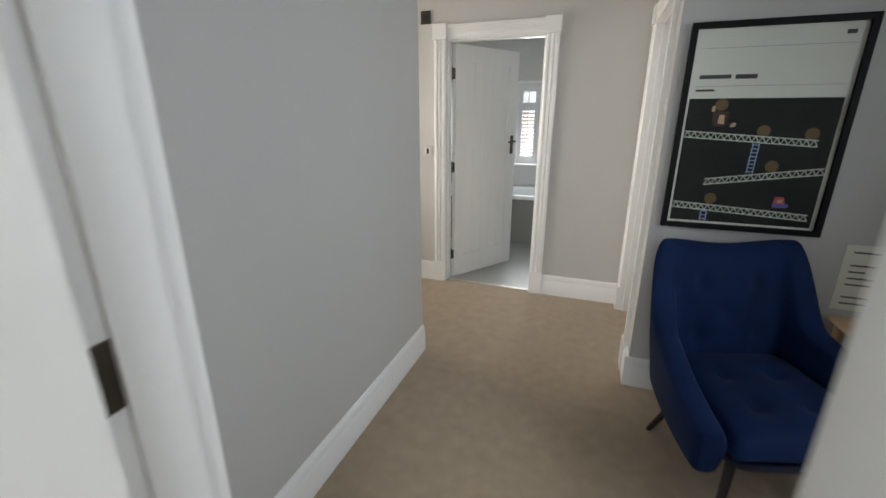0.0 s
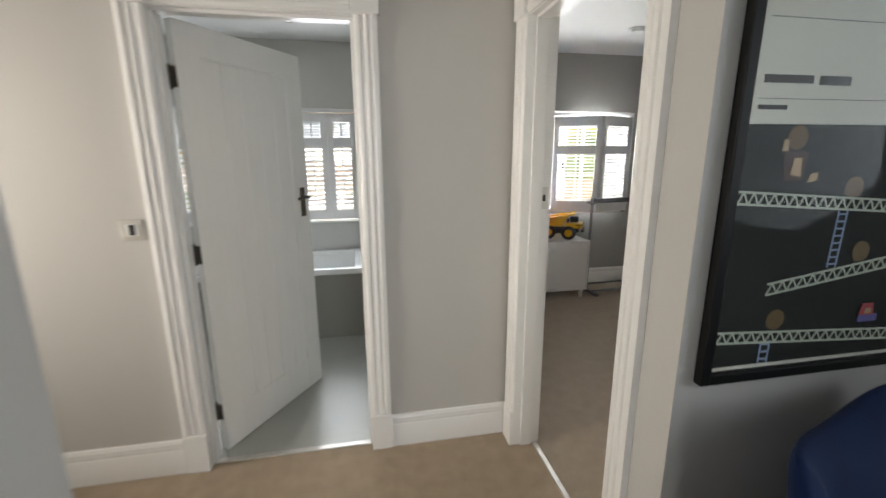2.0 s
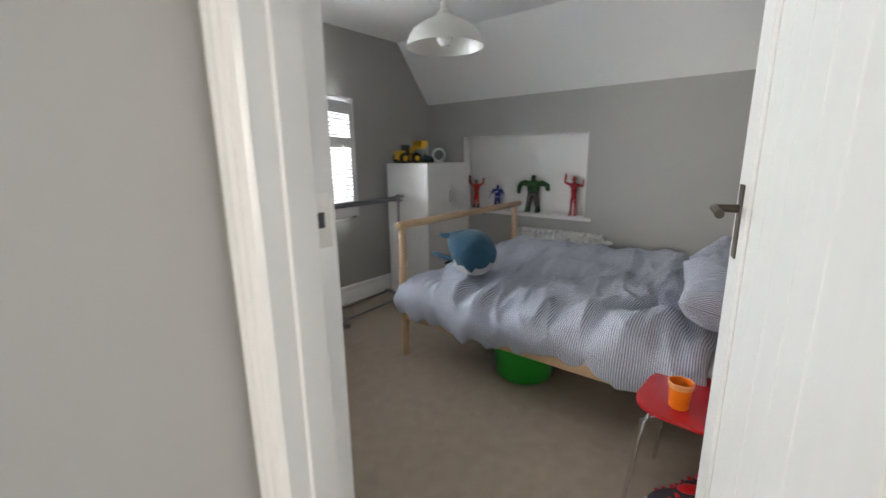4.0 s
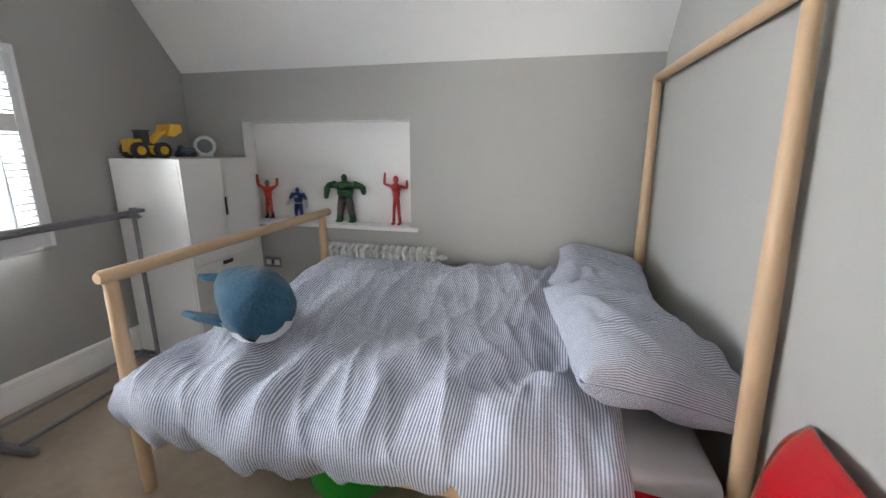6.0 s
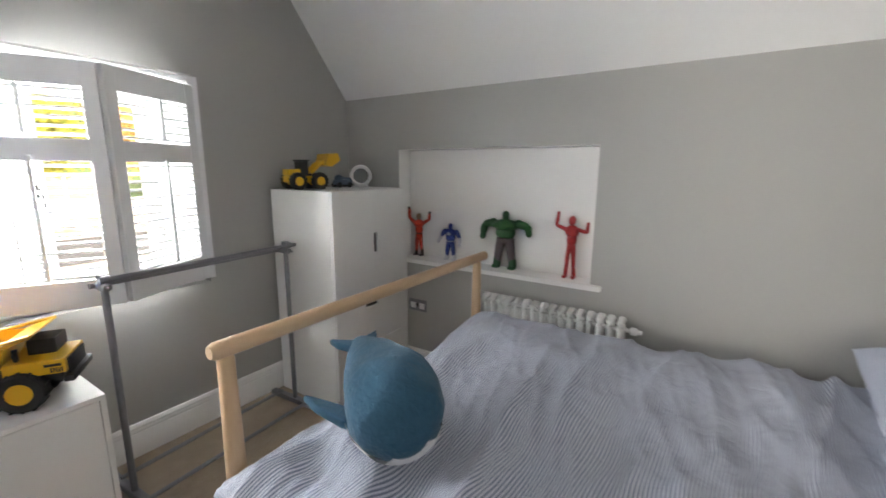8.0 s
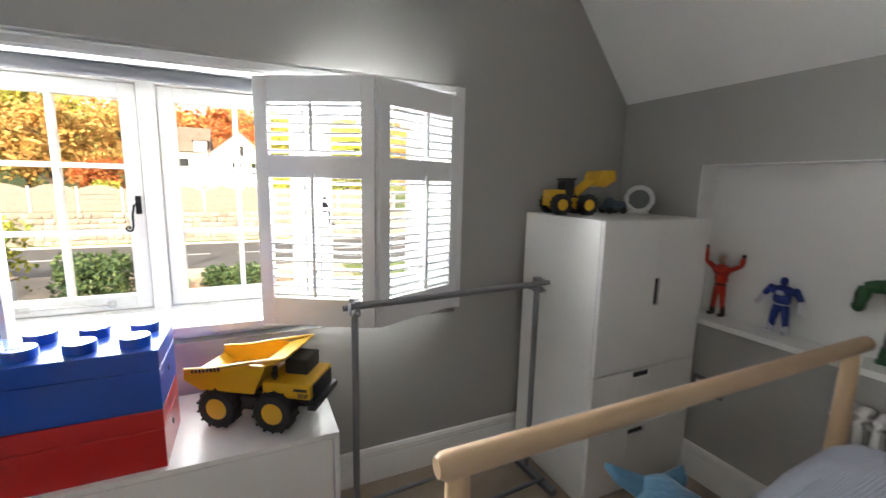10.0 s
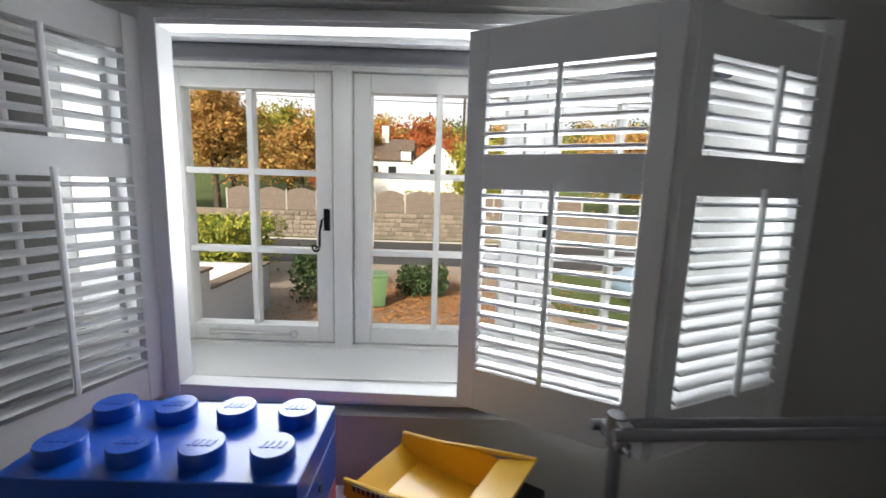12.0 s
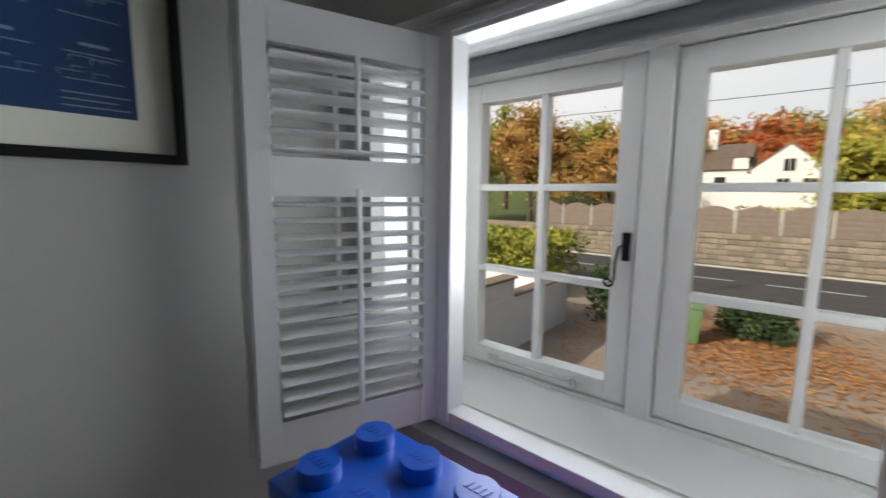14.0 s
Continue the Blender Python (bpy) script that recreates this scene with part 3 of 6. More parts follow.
# ---- colours of the things ----
YELLOW = surface("yellow_toy_paint", (0.75, 0.42, 0.01), 0.35, 0.05, 10, coat=0.3)
RUBBER = surface("black_tyre_rubber", (0.018, 0.018, 0.018), 0.7, 0.1, 30, 0.3, 120)
BRICK_BLUE = surface("blue_toy_plastic", (0.006, 0.07, 0.42), 0.28, 0.04, 6, coat=0.3)
BRICK_RED = surface("red_toy_plastic", (0.52, 0.008, 0.012), 0.28, 0.04, 6, coat=0.3)
RED_LACQUER = surface("red_lacquer", (0.46, 0.006, 0.012), 0.25, 0.04, 5, coat=0.4)
ORANGE = surface("orange_plastic", (0.85, 0.20, 0.004), 0.4, 0.04, 8)
GREEN_TUB = surface("green_plastic", (0.03, 0.40, 0.035), 0.4, 0.04, 8)
TEAL = surface("teal_plush", (0.036, 0.105, 0.165), 0.95, 0.3, 7, 1.0, 60, sheen=0.15, second=(0.014, 0.052, 0.09))
PLUSH_WHITE = surface("white_plush", (0.75, 0.75, 0.74), 0.95, 0.06, 14, 0.8, 90, sheen=0.4)
BULB = surface("opal_glass_bulb", (0.85, 0.85, 0.82), 0.2, 0.01, 5)
SHADE = surface("cream_enamel_shade", (0.74, 0.73, 0.68), 0.35, 0.03, 6)
MATTRESS = surface("pale_mattress_cloth", (0.55, 0.55, 0.56), 0.9, 0.05, 10, 0.4, 200)
INK = surface("dark_print_ink", (0.026, 0.027, 0.024), 0.7, 0.06, 8, spec=0.15)
PAPER = surface("cream_poster_paper", (0.76, 0.75, 0.64), 0.7, 0.02, 4)
GIRDER = surface("pale_green_print", (0.58, 0.62, 0.50), 0.7, 0.03, 10)
LADDER = surface("pale_blue_print", (0.33, 0.42, 0.62), 0.7, 0.03, 10)
BARREL = surface("brown_print", (0.16, 0.10, 0.035), 0.7, 0.08, 30)
PRINT_GREY = surface("grey_print", (0.085, 0.085, 0.08), 0.7, 0.03, 10, spec=0.2)
BLUEPRINT = surface("blueprint_blue", (0.006, 0.035, 0.12), 0.6, 0.06, 8)
BLUE_LINE = surface("pale_blueprint_line", (0.20, 0.27, 0.36), 0.7, 0.1, 60)
FRAME_BLACK = surface("black_frame_paint", (0.010, 0.010, 0.010), 0.45, 0.1, 12, spec=0.15)


def clear_glass(name):
    m, n, l, b = node_mat(name)
    b.inputs["Transmission Weight"].default_value = 1
    b.inputs["Roughness"].default_value, b.inputs["IOR"].default_value = 0.02, 1.09
    return m


PICTURE_GLASS = clear_glass("picture_glass")


# ---- wardrobe ----
def wardrobe():
    x0, x1, y0, y1, h = 3.185, XE - 0.022, 5.419, 5.955, 1.310
    root = thing("wardrobe", "white lacquered child's wardrobe with cut-out grips", "wardrobe", pose(x0, y0, 0))
    w, d = x1 - x0, y1 - y0
    t = 0.018
    part("side_panel", box(0, 0.020, 0, t, d, h, 0.0015), WARDROBE, root)
    part("side_panel", box(w - t, 0.020, 0, w, d, h, 0.0015), WARDROBE, root)
    part("top_panel", box(t, 0.020, h - t, w - t, d, h, 0.0015), WARDROBE, root)
    part("plinth", box(t, 0.022, 0, w - t, d, 0.06, 0.0015), WARDROBE, root)
    part("back_panel", box(t, d - 0.01, 0.06, w - t, d, h - t), WARDROBE, root)
    part("shelf", box(t, 0.03, 0.60, w - t, d - 0.01, 0.618), WARDROBE, root)

    def front(name, a, c, grip, upright):
        gx, gz = grip
        gw, gh = (0.016, 0.062) if upright else (0.055, 0.016)
        bm = box(0.001, 0, a, gx - gw, 0.018, c, 0.001)
        box(gx + gw, 0, a, w - 0.001, 0.018, c, 0.001, bm=bm)
        box(gx - gw, 0, a, gx + gw, 0.018, gz - gh, bm=bm)
        box(gx - gw, 0, gz + gh, gx + gw, 0.018, c, bm=bm)
        f = part(name, bm, WARDROBE, root)
        # black plate in the cut-out gives the shade of the wardrobe's inside
        part("grip_shade_plate", box(gx - gw, 0.012, gz - gh, gx + gw, 0.019, gz + gh), BLACK, f, "black plate for the shade inside the cut-out grip")
    front("door", 0.630, h - 0.001, (0.345, 0.985), True)
    front("drawer_front", 0.345, 0.626, (0.30, 0.598), False)
    front("drawer_front", 0.062, 0.341, (0.30, 0.313), False)
    return root


wardrobe()


def bench_unit(x0, x1, label):
    y0, y1, h = 5.487, YN - 0.022, 0.608
    root = thing("bench_cabinet", label, "cabinet", pose(x0, y0, 0), "low units under the window")
    w, d, t = x1 - x0, y1 - y0, 0.018
    part("top", box(0, 0, h - t, w, d, h, 0.0015), WARDROBE, root)
    bm = box(0, 0, 0.09, t, d, h - t, 0.001)
    box(w - t, 0, 0.09, w, d, h - t, 0.001, bm=bm)
    box(t, 0.004, 0.09, w - t, d, 0.108, bm=bm)
    box(t, d - 0.01, 0.108, w - t, d, h - t, bm=bm)
    part("body", bm, WARDROBE, root)
    for lx in (0.04, w - 0.04):
        for ly in (0.05, d - 0.05):
            part("leg", tube([(lx, ly, 0), (lx, ly, 0.09)], [0.014, 0.019], 12), WARDROBE, root, "", 50)
    part("front", box(t + 0.003, 0.002, 0.112, w - t - 0.003, 0.02, h - t - 0.003, 0.0015), WARDROBE, root)
    return root


bench_unit(1.205, 2.118, "low white storage bench under the window")
bench_unit(0.752, 1.203, "narrow low white cabinet under the window")

# ---- bed ----
def bed():
    root = thing("bed_frame", "pale birch bed with a tall head frame", "bed", pose(0, 0, 0))
    xa, xb, yf, yh = 2.212, 3.715, 4.800, 2.692

    def post(x, y, top, r0, r1, lean=0.0):
        return tube([(x, y, 0), (x, y, 0.05), (x + lean * 0.5, y, top * 0.5), (x + lean, y, top - 0.012), (x + lean, y, top)], [r0 * 0.75, r0 * 0.82, r0, r1, r1 * 0.8], 18)
    for x in (xa, xb):
        part("leg", post(x, yf, 0.908, 0.031, 0.024), PALE_WOOD_UP, root, "turned birch leg", 50)
        part("head_post", post(x, yh + 0.006, 1.77, 0.031, 0.022, 0.135 if x == xa else 0.115), PALE_WOOD_UP, root, "tall turned birch post", 50)
    part("foot_rail", tube([(xa - 0.045, yf, 0.928), (xa - 0.03, yf, 0.928), (xa + 0.3, yf, 0.928), (xb + 0.09, yf, 0.928), (xb + 0.10, yf, 0.928)], [0.019, 0.027, 0.026, 0.026, 0.018], 16), PALE_WOOD, root, "rounded birch rail", 50)
    part("head_rail", tube([(xa + 0.10, yh, 1.772), (xa + 0.12, yh, 1.772), (xb + 0.135, yh, 1.772), (xb + 0.145, yh, 1.772)], [0.018, 0.025, 0.025, 0.018], 16), PALE_WOOD, root, "rounded birch rail", 50)
    for x in (xa, xb):
        part("side_rail", box(x - 0.018, yh, 0.275, x + 0.018, yf, 0.385, 0.006), PALE_WOOD_UP, root)
    for y in (yf, yh + 0.02):
        part("end_rail", box(xa, y - 0.014, 0.28, xb, y + 0.014, 0.38, 0.006), PALE_WOOD, root)
    n = 14
    for i in range(n):
        y = yh + 0.08 + i * (yf - yh - 0.16) / (n - 1)
        part("slat", box(xa + 0.018, y - 0.035, 0.30, xb - 0.018, y + 0.035, 0.315, 0.002), PALE_WOOD, root)
    return root


bed()
tagged(part("mattress", box(2.19, 2.745, 0.315, 3.69, 4.715, 0.49, 0.04, seg=3), MATTRESS, None, "", 40), "pale cloth mattress on the birch bed", "mattress")


def cloth(name, nu, nv, fn, material, thick, label, category):
    """A cloth over a grid: fn(u, v) gives the place; the stripes follow v in metres."""
    bm = bmesh.new()
    uvl = bm.loops.layers.uv.new("UVMap")
    vs = [[None] * (nv + 1) for _ in range(nu + 1)]
    st = {}
    for i in range(nu + 1):
        for j in range(nv + 1):
            p, uv = fn(i / nu, j / nv)
            v = bm.verts.new(p)
            vs[i][j] = v
            st[v] = uv
    for i in range(nu):
        for j in range(nv):
            f = bm.faces.new((vs[i][j], vs[i + 1][j], vs[i + 1][j + 1], vs[i][j + 1]))
            f.smooth = True
            for lp in f.loops:
                lp[uvl].uv = st[lp.vert]
    bmesh.ops.recalc_face_normals(bm, faces=list(bm.faces))
    ob = part(name, bm, material)
    if thick:
        md = ob.modifiers.new("thick", "SOLIDIFY")
        md.thickness, md.offset = thick, -1
    return tagged(ob, label, category)


def duvet_at(u, v):
    # u across the bed (x) with a drape over the near side, v along it (y) with a puffed foot end
    s = -0.22 + u * 1.80
    y0, y1 = 3.00, 4.83
    y = y0 + v * (y1 - y0)
    drape = max(0.0, -s)
    x = 2.135 + max(s, 0) if s >= 0 else 2.135 - 0.045 * math.sin(min(drape / 0.22, 1) * 2.4)
    q = Vector((s * 2.1, y * 2.1, 0.3))
    puff = 0.045 * noise.noise(q) + 0.028 * noise.noise(q * 2.3 + Vector((3, 1, 7)))
    # soft folds, pulled towards the foot of the near side
    fan = math.atan2(y - 4.05, s + 0.9)
    fold = 0.015 * math.sin(24 * fan + 3.5 * noise.noise(q * 1.3)) * min(1.0, max(0.0, 1.15 - s)) + 0.024 * (1 - abs(noise.noise(Vector((s * 1.8 + 0.5 * y, y * 5.5, 2.2))))) ** 3 + 0.006 * (1 - abs(noise.noise(Vector((s * 4.0 - y, y * 11.0 + s, 5.2))))) ** 3
    # crisp creases that run in from the near edge and the head end
    near = min(1.0, max(0.0, 1.05 - s))
    ridge = 1 - abs(noise.noise(Vector((s * 1.1 + 3.0, y * 6.5 - 1.6 * s, 8.1))))
    fold += 0.024 * near * ridge ** 7 + 0.008 * (1 - abs(noise.noise(Vector((s * 2.2, y * 13.0 - 3.0 * s, 1.7))))) ** 6
    head = min(1.0, max(0.0, (3.75 - y) / 0.5))
    fold += 0.026 * head * (1 - abs(noise.noise(Vector((s * 1.3, y * 9.0 + 0.8 * s, 4.4))))) ** 5
    rise = min(1.0, max(0.0, (s - 0.7) / 0.6))
    z = 0.585 + puff + fold + 0.055 * rise * rise * (3 - 2 * rise)
    edge = min(v / 0.05, 1)
    z -= 0.05 * (1 - edge) ** 2
    foot = max(0.0, (v - 0.86) / 0.14)
    dfoot = 0.17 * foot ** 2.4
    dside = 0.0
    far = max(0.0, (s - 1.48) / 0.10)
    z -= 0.10 * far ** 2
    if s < 0.12:
        k = (0.12 - s) / 0.34
        dside = (0.275 + 0.02 * noise.noise(Vector((1.5, y * 2.2, 0)))) * k ** 1.5
        x -= 0.012 * math.sin(17 * y + 3 * noise.noise(q)) * k + 0.03 * math.sin(min(k, 1) * math.pi)
    z -= max(dfoot, dside) + 0.15 * min(dfoot, dside)
    x += 0.10 * foot ** 2 * (1 - min(1.0, max(0.0, s + 0.22) / 0.5))
    return (x, y + 0.014 * noise.noise(q * 3), z), (s, y + dfoot + 0.05 * s * math.sin(2.0 * y))


cloth("duvet", 150, 170, duvet_at, DUVET, 0.03, "rumpled blue and white ticking striped duvet", "duvet")


def pillow(cx, cy, cz, w, d, t, rz, tilt, label, seed):
    rot = pose(cx, cy, cz, tilt, 0, rz)
    bm = bmesh.new()
    uvl = bm.loops.layers.uv.new("UVMap")
    n = 34
    for side in (1, -1):
        g = []
        for i in range(n + 1):
            row = []
            for j in range(n + 1):
                a, c = 2 * i / n - 1, 2 * j / n - 1
                k = max(0.0, (1 - a ** 4) * (1 - c ** 4)) ** 0.55
                pin = 1 - 0.07 * (1 - abs(c) ** 2) * abs(a) ** 3
                pin2 = 1 - 0.09 * (1 - abs(a) ** 2) * abs(c) ** 3
                q = Vector((a * 1.7 + seed, c * 1.7, side))
                h = k * (t * (0.5 if side > 0 else 0.42)) * (1 + 0.25 * noise.noise(q)) + k * 0.012 * math.sin(9 * a + 7 * noise.noise(q * 1.5))
                row.append((bm.verts.new(rot @ Vector((a * w / 2 * pin, c * d / 2 * pin2, side * h))), (c * d / 2, a * w / 2 + math.copysign(t * 0.5 * (1 - max(0.0, 1 - a ** 4) ** 0.55), a))))
            g.append(row)
        for i in range(n):
            for j in range(n):
                q4 = (g[i][j], g[i + 1][j], g[i + 1][j + 1], g[i][j + 1])
                f = bm.faces.new([q[0] for q in q4])
                f.smooth = True
                for lp, q in zip(f.loops, q4):
                    lp[uvl].uv = q[1]
    bmesh.ops.remove_doubles(bm, verts=list(bm.verts), dist=0.0008)
    bmesh.ops.recalc_face_normals(bm, faces=list(bm.faces))
    return tagged(part("pillow", bm, DUVET), label, "pillow", "pillows on the bed")


pillow(3.36, 2.965, 0.715, 0.70, 0.50, 0.20, -6, 12, "striped pillow lying at the head of the bed", 1.0)
pillow(2.63, 2.945, 0.685, 0.80, 0.54, 0.27, 8, 14, "plump striped pillow at the bed's open side", 5.0)


# ---- plush whale ----
def plush():
    root = thing("plush_whale", "large teal plush whale with a white belly", "soft toy", pose(2.39, 4.285, 0.60, 0, 0, -40) @ Matrix.Diagonal((0.92, 0.95, 0.95, 1)))
    # body along local y: nose at y=0, tail at y=0.62
    rows = [(0.0, 0.0), (0.075, 0.012), (0.125, 0.05), (0.155, 0.12), (0.165, 0.20), (0.158, 0.28), (0.135, 0.37), (0.092, 0.46), (0.045, 0.53), (0.0, 0.56)]
    bm = lathe([(r0 + (r1 - r0) * k / 3, h0 + (h1 - h0) * k / 3) for (r0, h0), (r1, h1) in zip(rows, rows[1:]) for k in range(3)] + [rows[-1]], 40, "y")
    for v in bm.verts:
        v.co.z = v.co.z * 0.92 + 0.15 + 0.42 * max(0, v.co.y - 0.3) ** 1.5
        v.co.x -= 0.9 * max(0, v.co.y - 0.25) ** 2
        q = v.co * 9
        v.co += Vector((1, 0.4, 1)) * 0.009 * noise.noise(q) + Vector((0.6, 0, 1)) * 0.006 * noise.noise(q * 2.7)
    part("body", bm, TEAL, root, "", 60)
    bm = lathe([(r * 1.02, h) for r, h in rows[1:6]], 28, "y")
    for v in bm.verts:
        v.co.z = v.co.z * 0.95 + 0.145
    dele = [v for v in bm.verts if v.co.z > 0.105 + 0.02 * math.sin(v.co.x * 30)]
    bmesh.ops.delete(bm, geom=dele, context="VERTS")
    part("belly", bm, PLUSH_WHITE, root, "white plush belly", 60)
    fin = [(0, 0.0), (0.05, 0.02), (0.13, 0.09), (0.17, 0.16), (0.13, 0.15), (0.05, 0.12), (0, 0.10)]

    def fin_mesh(sx):
        b2 = bevel(prism(fin, -0.014, 0.014, lambda u, v, w: (sx * u, v, w)), 0.010, 3)
        return b2
    part("fin", fin_mesh(-1), TEAL, root, "", 60, m=pose(-0.125, 0.16, 0.09, 0, 15, 0))
    part("fin", fin_mesh(1), TEAL, root, "", 60, m=pose(0.125, 0.20, 0.06, 0, 28, 40))
    tail = [(0, -0.02), (0.04, 0.0), (0.085, 0.05), (0.10, 0.10), (0.06, 0.08), (0.0, 0.05)]
    for sx in (-1, 1):
        b2 = bevel(prism(tail, -0.014, 0.014, lambda u, v, w, sx=sx: (sx * u, v, w)), 0.010, 3)
        part("tail_fluke", b2, TEAL, root, "", 60, m=pose(-0.070, 0.49, 0.205, 8, 0, 14))
    for sx in (-1, 1):
        part("eye", blob(0.009, 0.009, 0.009), BLACK, root, "small black eye", 60, m=pose(sx * 0.118, 0.055, 0.135))


plush()


# ---- clothes rack ----
def rack():
    root = thing("clothes_rack", "grey metal clothes rack on two feet, empty", "clothes rack", pose(2.215, 5.665, 0, 0, 0, 3.5))
    xa, xb, y = 0.0, 0.88, 0.0
    for x in (xa, xb):
        part("upright", tube([(x, y, 0.04), (x, y, 0.985)], 0.0135, 12), GREY_STEEL, root, "", 50)
        part("foot", box(x - 0.018, y - 0.20, 0.012, x + 0.018, y + 0.20, 0.045, 0.006), GREY_STEEL, root)
        part("collar", lathe([(0.0, 0), (0.021, 0), (0.021, 0.065), (0, 0.065)], 14), GREY_STEEL, root, "", 40, m=pose(x, y, 0.955))
        k = part("knob", lathe([(0.006, 0), (0.006, 0.02), (0.016, 0.024), (0.016, 0.038), (0, 0.04)], 12, "y"), GREY_STEEL, root, "", 40, m=pose(x, y - 0.055, 0.968))
    for dy, z in ((-0.045, 1.003), (0.05, 0.968)):
        part("rail", tube([(xa - 0.03, y + dy, z), (xb + 0.03, y + dy, z)], 0.0115, 12), GREY_STEEL, root, "", 50)
        for x in (xa, xb):
            part("bracket", box(x - 0.014, y + min(dy, 0), z - 0.014, x + 0.014, y + max(dy, 0), z + 0.014, 0.004), GREY_STEEL, root)
    for dy in (-0.12, 0.12):
        part("floor_bar", tube([(xa, y + dy, 0.052), (xb, y + dy, 0.052)], 0.010, 10), GREY_STEEL, root, "", 50)


rack()


# ---- radiator ----
def radiator():
    y0, y1, n = 3.975, 4.84, 17
    root = thing("column_radiator", "white cast column radiator on the knee wall", "radiator")
    step = (y1 - y0) / n
    base = None
    for i in range(n):
        y = y0 + (i + 0.5) * step
        if base is None:
            bm = tube([(0, 0, 0), (0, 0, 0.44)], 0.015, 10)
            merge(bm, tube([(-0.062, 0, 0.0), (-0.062, 0, 0.44)], 0.015, 10))
            merge(bm, tube([(0.018, 0, 0.44), (0.012, 0, 0.462), (-0.03, 0, 0.475), (-0.074, 0, 0.462), (-0.080, 0, 0.44)], [0.010, 0.016, 0.018, 0.016, 0.010], 10))
            merge(bm, tube([(0.018, 0, 0.0), (0.012, 0, -0.022), (-0.03, 0, -0.035), (-0.074, 0, -0.022), (-0.080, 0, 0.0)], [0.010, 0.016, 0.018, 0.016, 0.010], 10))
            ob = part("column", bm, TRIM, root, "", 50)
            base = ob.data
        else:
            ob = new("column", base)
            ob.parent = root
        ob.matrix_local = pose(XE - 0.055, y, 0.222)
    for z in (0.20, 0.645):
        part("header_pipe", tube([(XE - 0.086, y0 - 0.012, z), (XE - 0.086, y1 + 0.012, z)], 0.011, 12), TRIM, root, "", 50)
    part("valve", lathe([(0.012, 0), (0.012, 0.02), (0.020, 0.025), (0.020, 0.05), (0.012, 0.055), (0, 0.055)], 14, "y"), WHITE_PLASTIC, root, "", 40, m=pose(XE - 0.086, y0 - 0.07, 0.645))
    for y in (y0 + 0.1, y1 - 0.1):
        part("foot", box(XE - 0.10, y - 0.012, 0, XE - 0.05, y + 0.012, 0.19, 0.004), TRIM, root)


radiator()


def wall_socket():
    root = thing("double_socket", "brushed nickel double socket on the wall", "socket")
    part("plate", box(XE - 0.006, 5.270, 0.455, XE - 0.0005, 5.418, 0.538, 0.002), GREY_STEEL, root)
    for y in (5.307, 5.381):
        part("insert", box(XE - 0.009, y - 0.022, 0.474, XE - 0.005, y + 0.022, 0.515, 0.002), WHITE_PLASTIC, root)
    part("rocker", box(XE - 0.010, 5.336, 0.488, XE - 0.005, 5.352, 0.512, 0.002), BLACK, root)


wall_socket()


# ---- lamp, detector ----
def pendant():
    root = thing("pendant_lamp", "cream enamel pendant lamp hanging on a cord", "lamp", pose(2.46, 4.615, 0))
    part("ceiling_rose", lathe([(0.045, 2.464), (0.045, 2.448), (0.018, 2.440), (0, 2.440)], 20), SHADE, root, "", 40)
    part("cord", tube([(0, 0, 2.27), (0, 0, 2.442)], 0.004, 8), SHADE, root)
    part("cap", lathe([(0.0, 2.30), (0.022, 2.298), (0.026, 2.25), (0.045, 2.235), (0.05, 2.205), (0, 2.205)], 24), SHADE, root, "", 40)
    bm = lathe([(0.048, 2.222), (0.075, 2.205), (0.14, 2.175), (0.20, 2.135), (0.228, 2.09), (0.240, 2.045), (0.244, 2.038), (0.238, 2.038), (0.224, 2.088), (0.195, 2.130), (0.137, 2.168), (0.07, 2.198), (0.048, 2.215)], 40, closed=False)
    part("shade", bm, SHADE, root, "", 40)
    part("bulb", lathe([(0.0, 2.045), (0.035, 2.053), (0.052, 2.085), (0.046, 2.12), (0.022, 2.155), (0.018, 2.20)], 20), BULB, root, "unlit opal bulb", 60)


pendant()
det = thing("smoke_detector", "round white smoke detector on the ceiling", "smoke detector", pose(2.16, 5.10, CEIL_Z))
part("base", lathe([(0.062, 0), (0.062, -0.014), (0.0, -0.014)], 28), WHITE_PLASTIC, det, "", 40)
part("cover", lathe([(0.055, -0.014), (0.052, -0.034), (0.03, -0.042), (0, -0.042)], 28), WHITE_PLASTIC, det, "", 40)


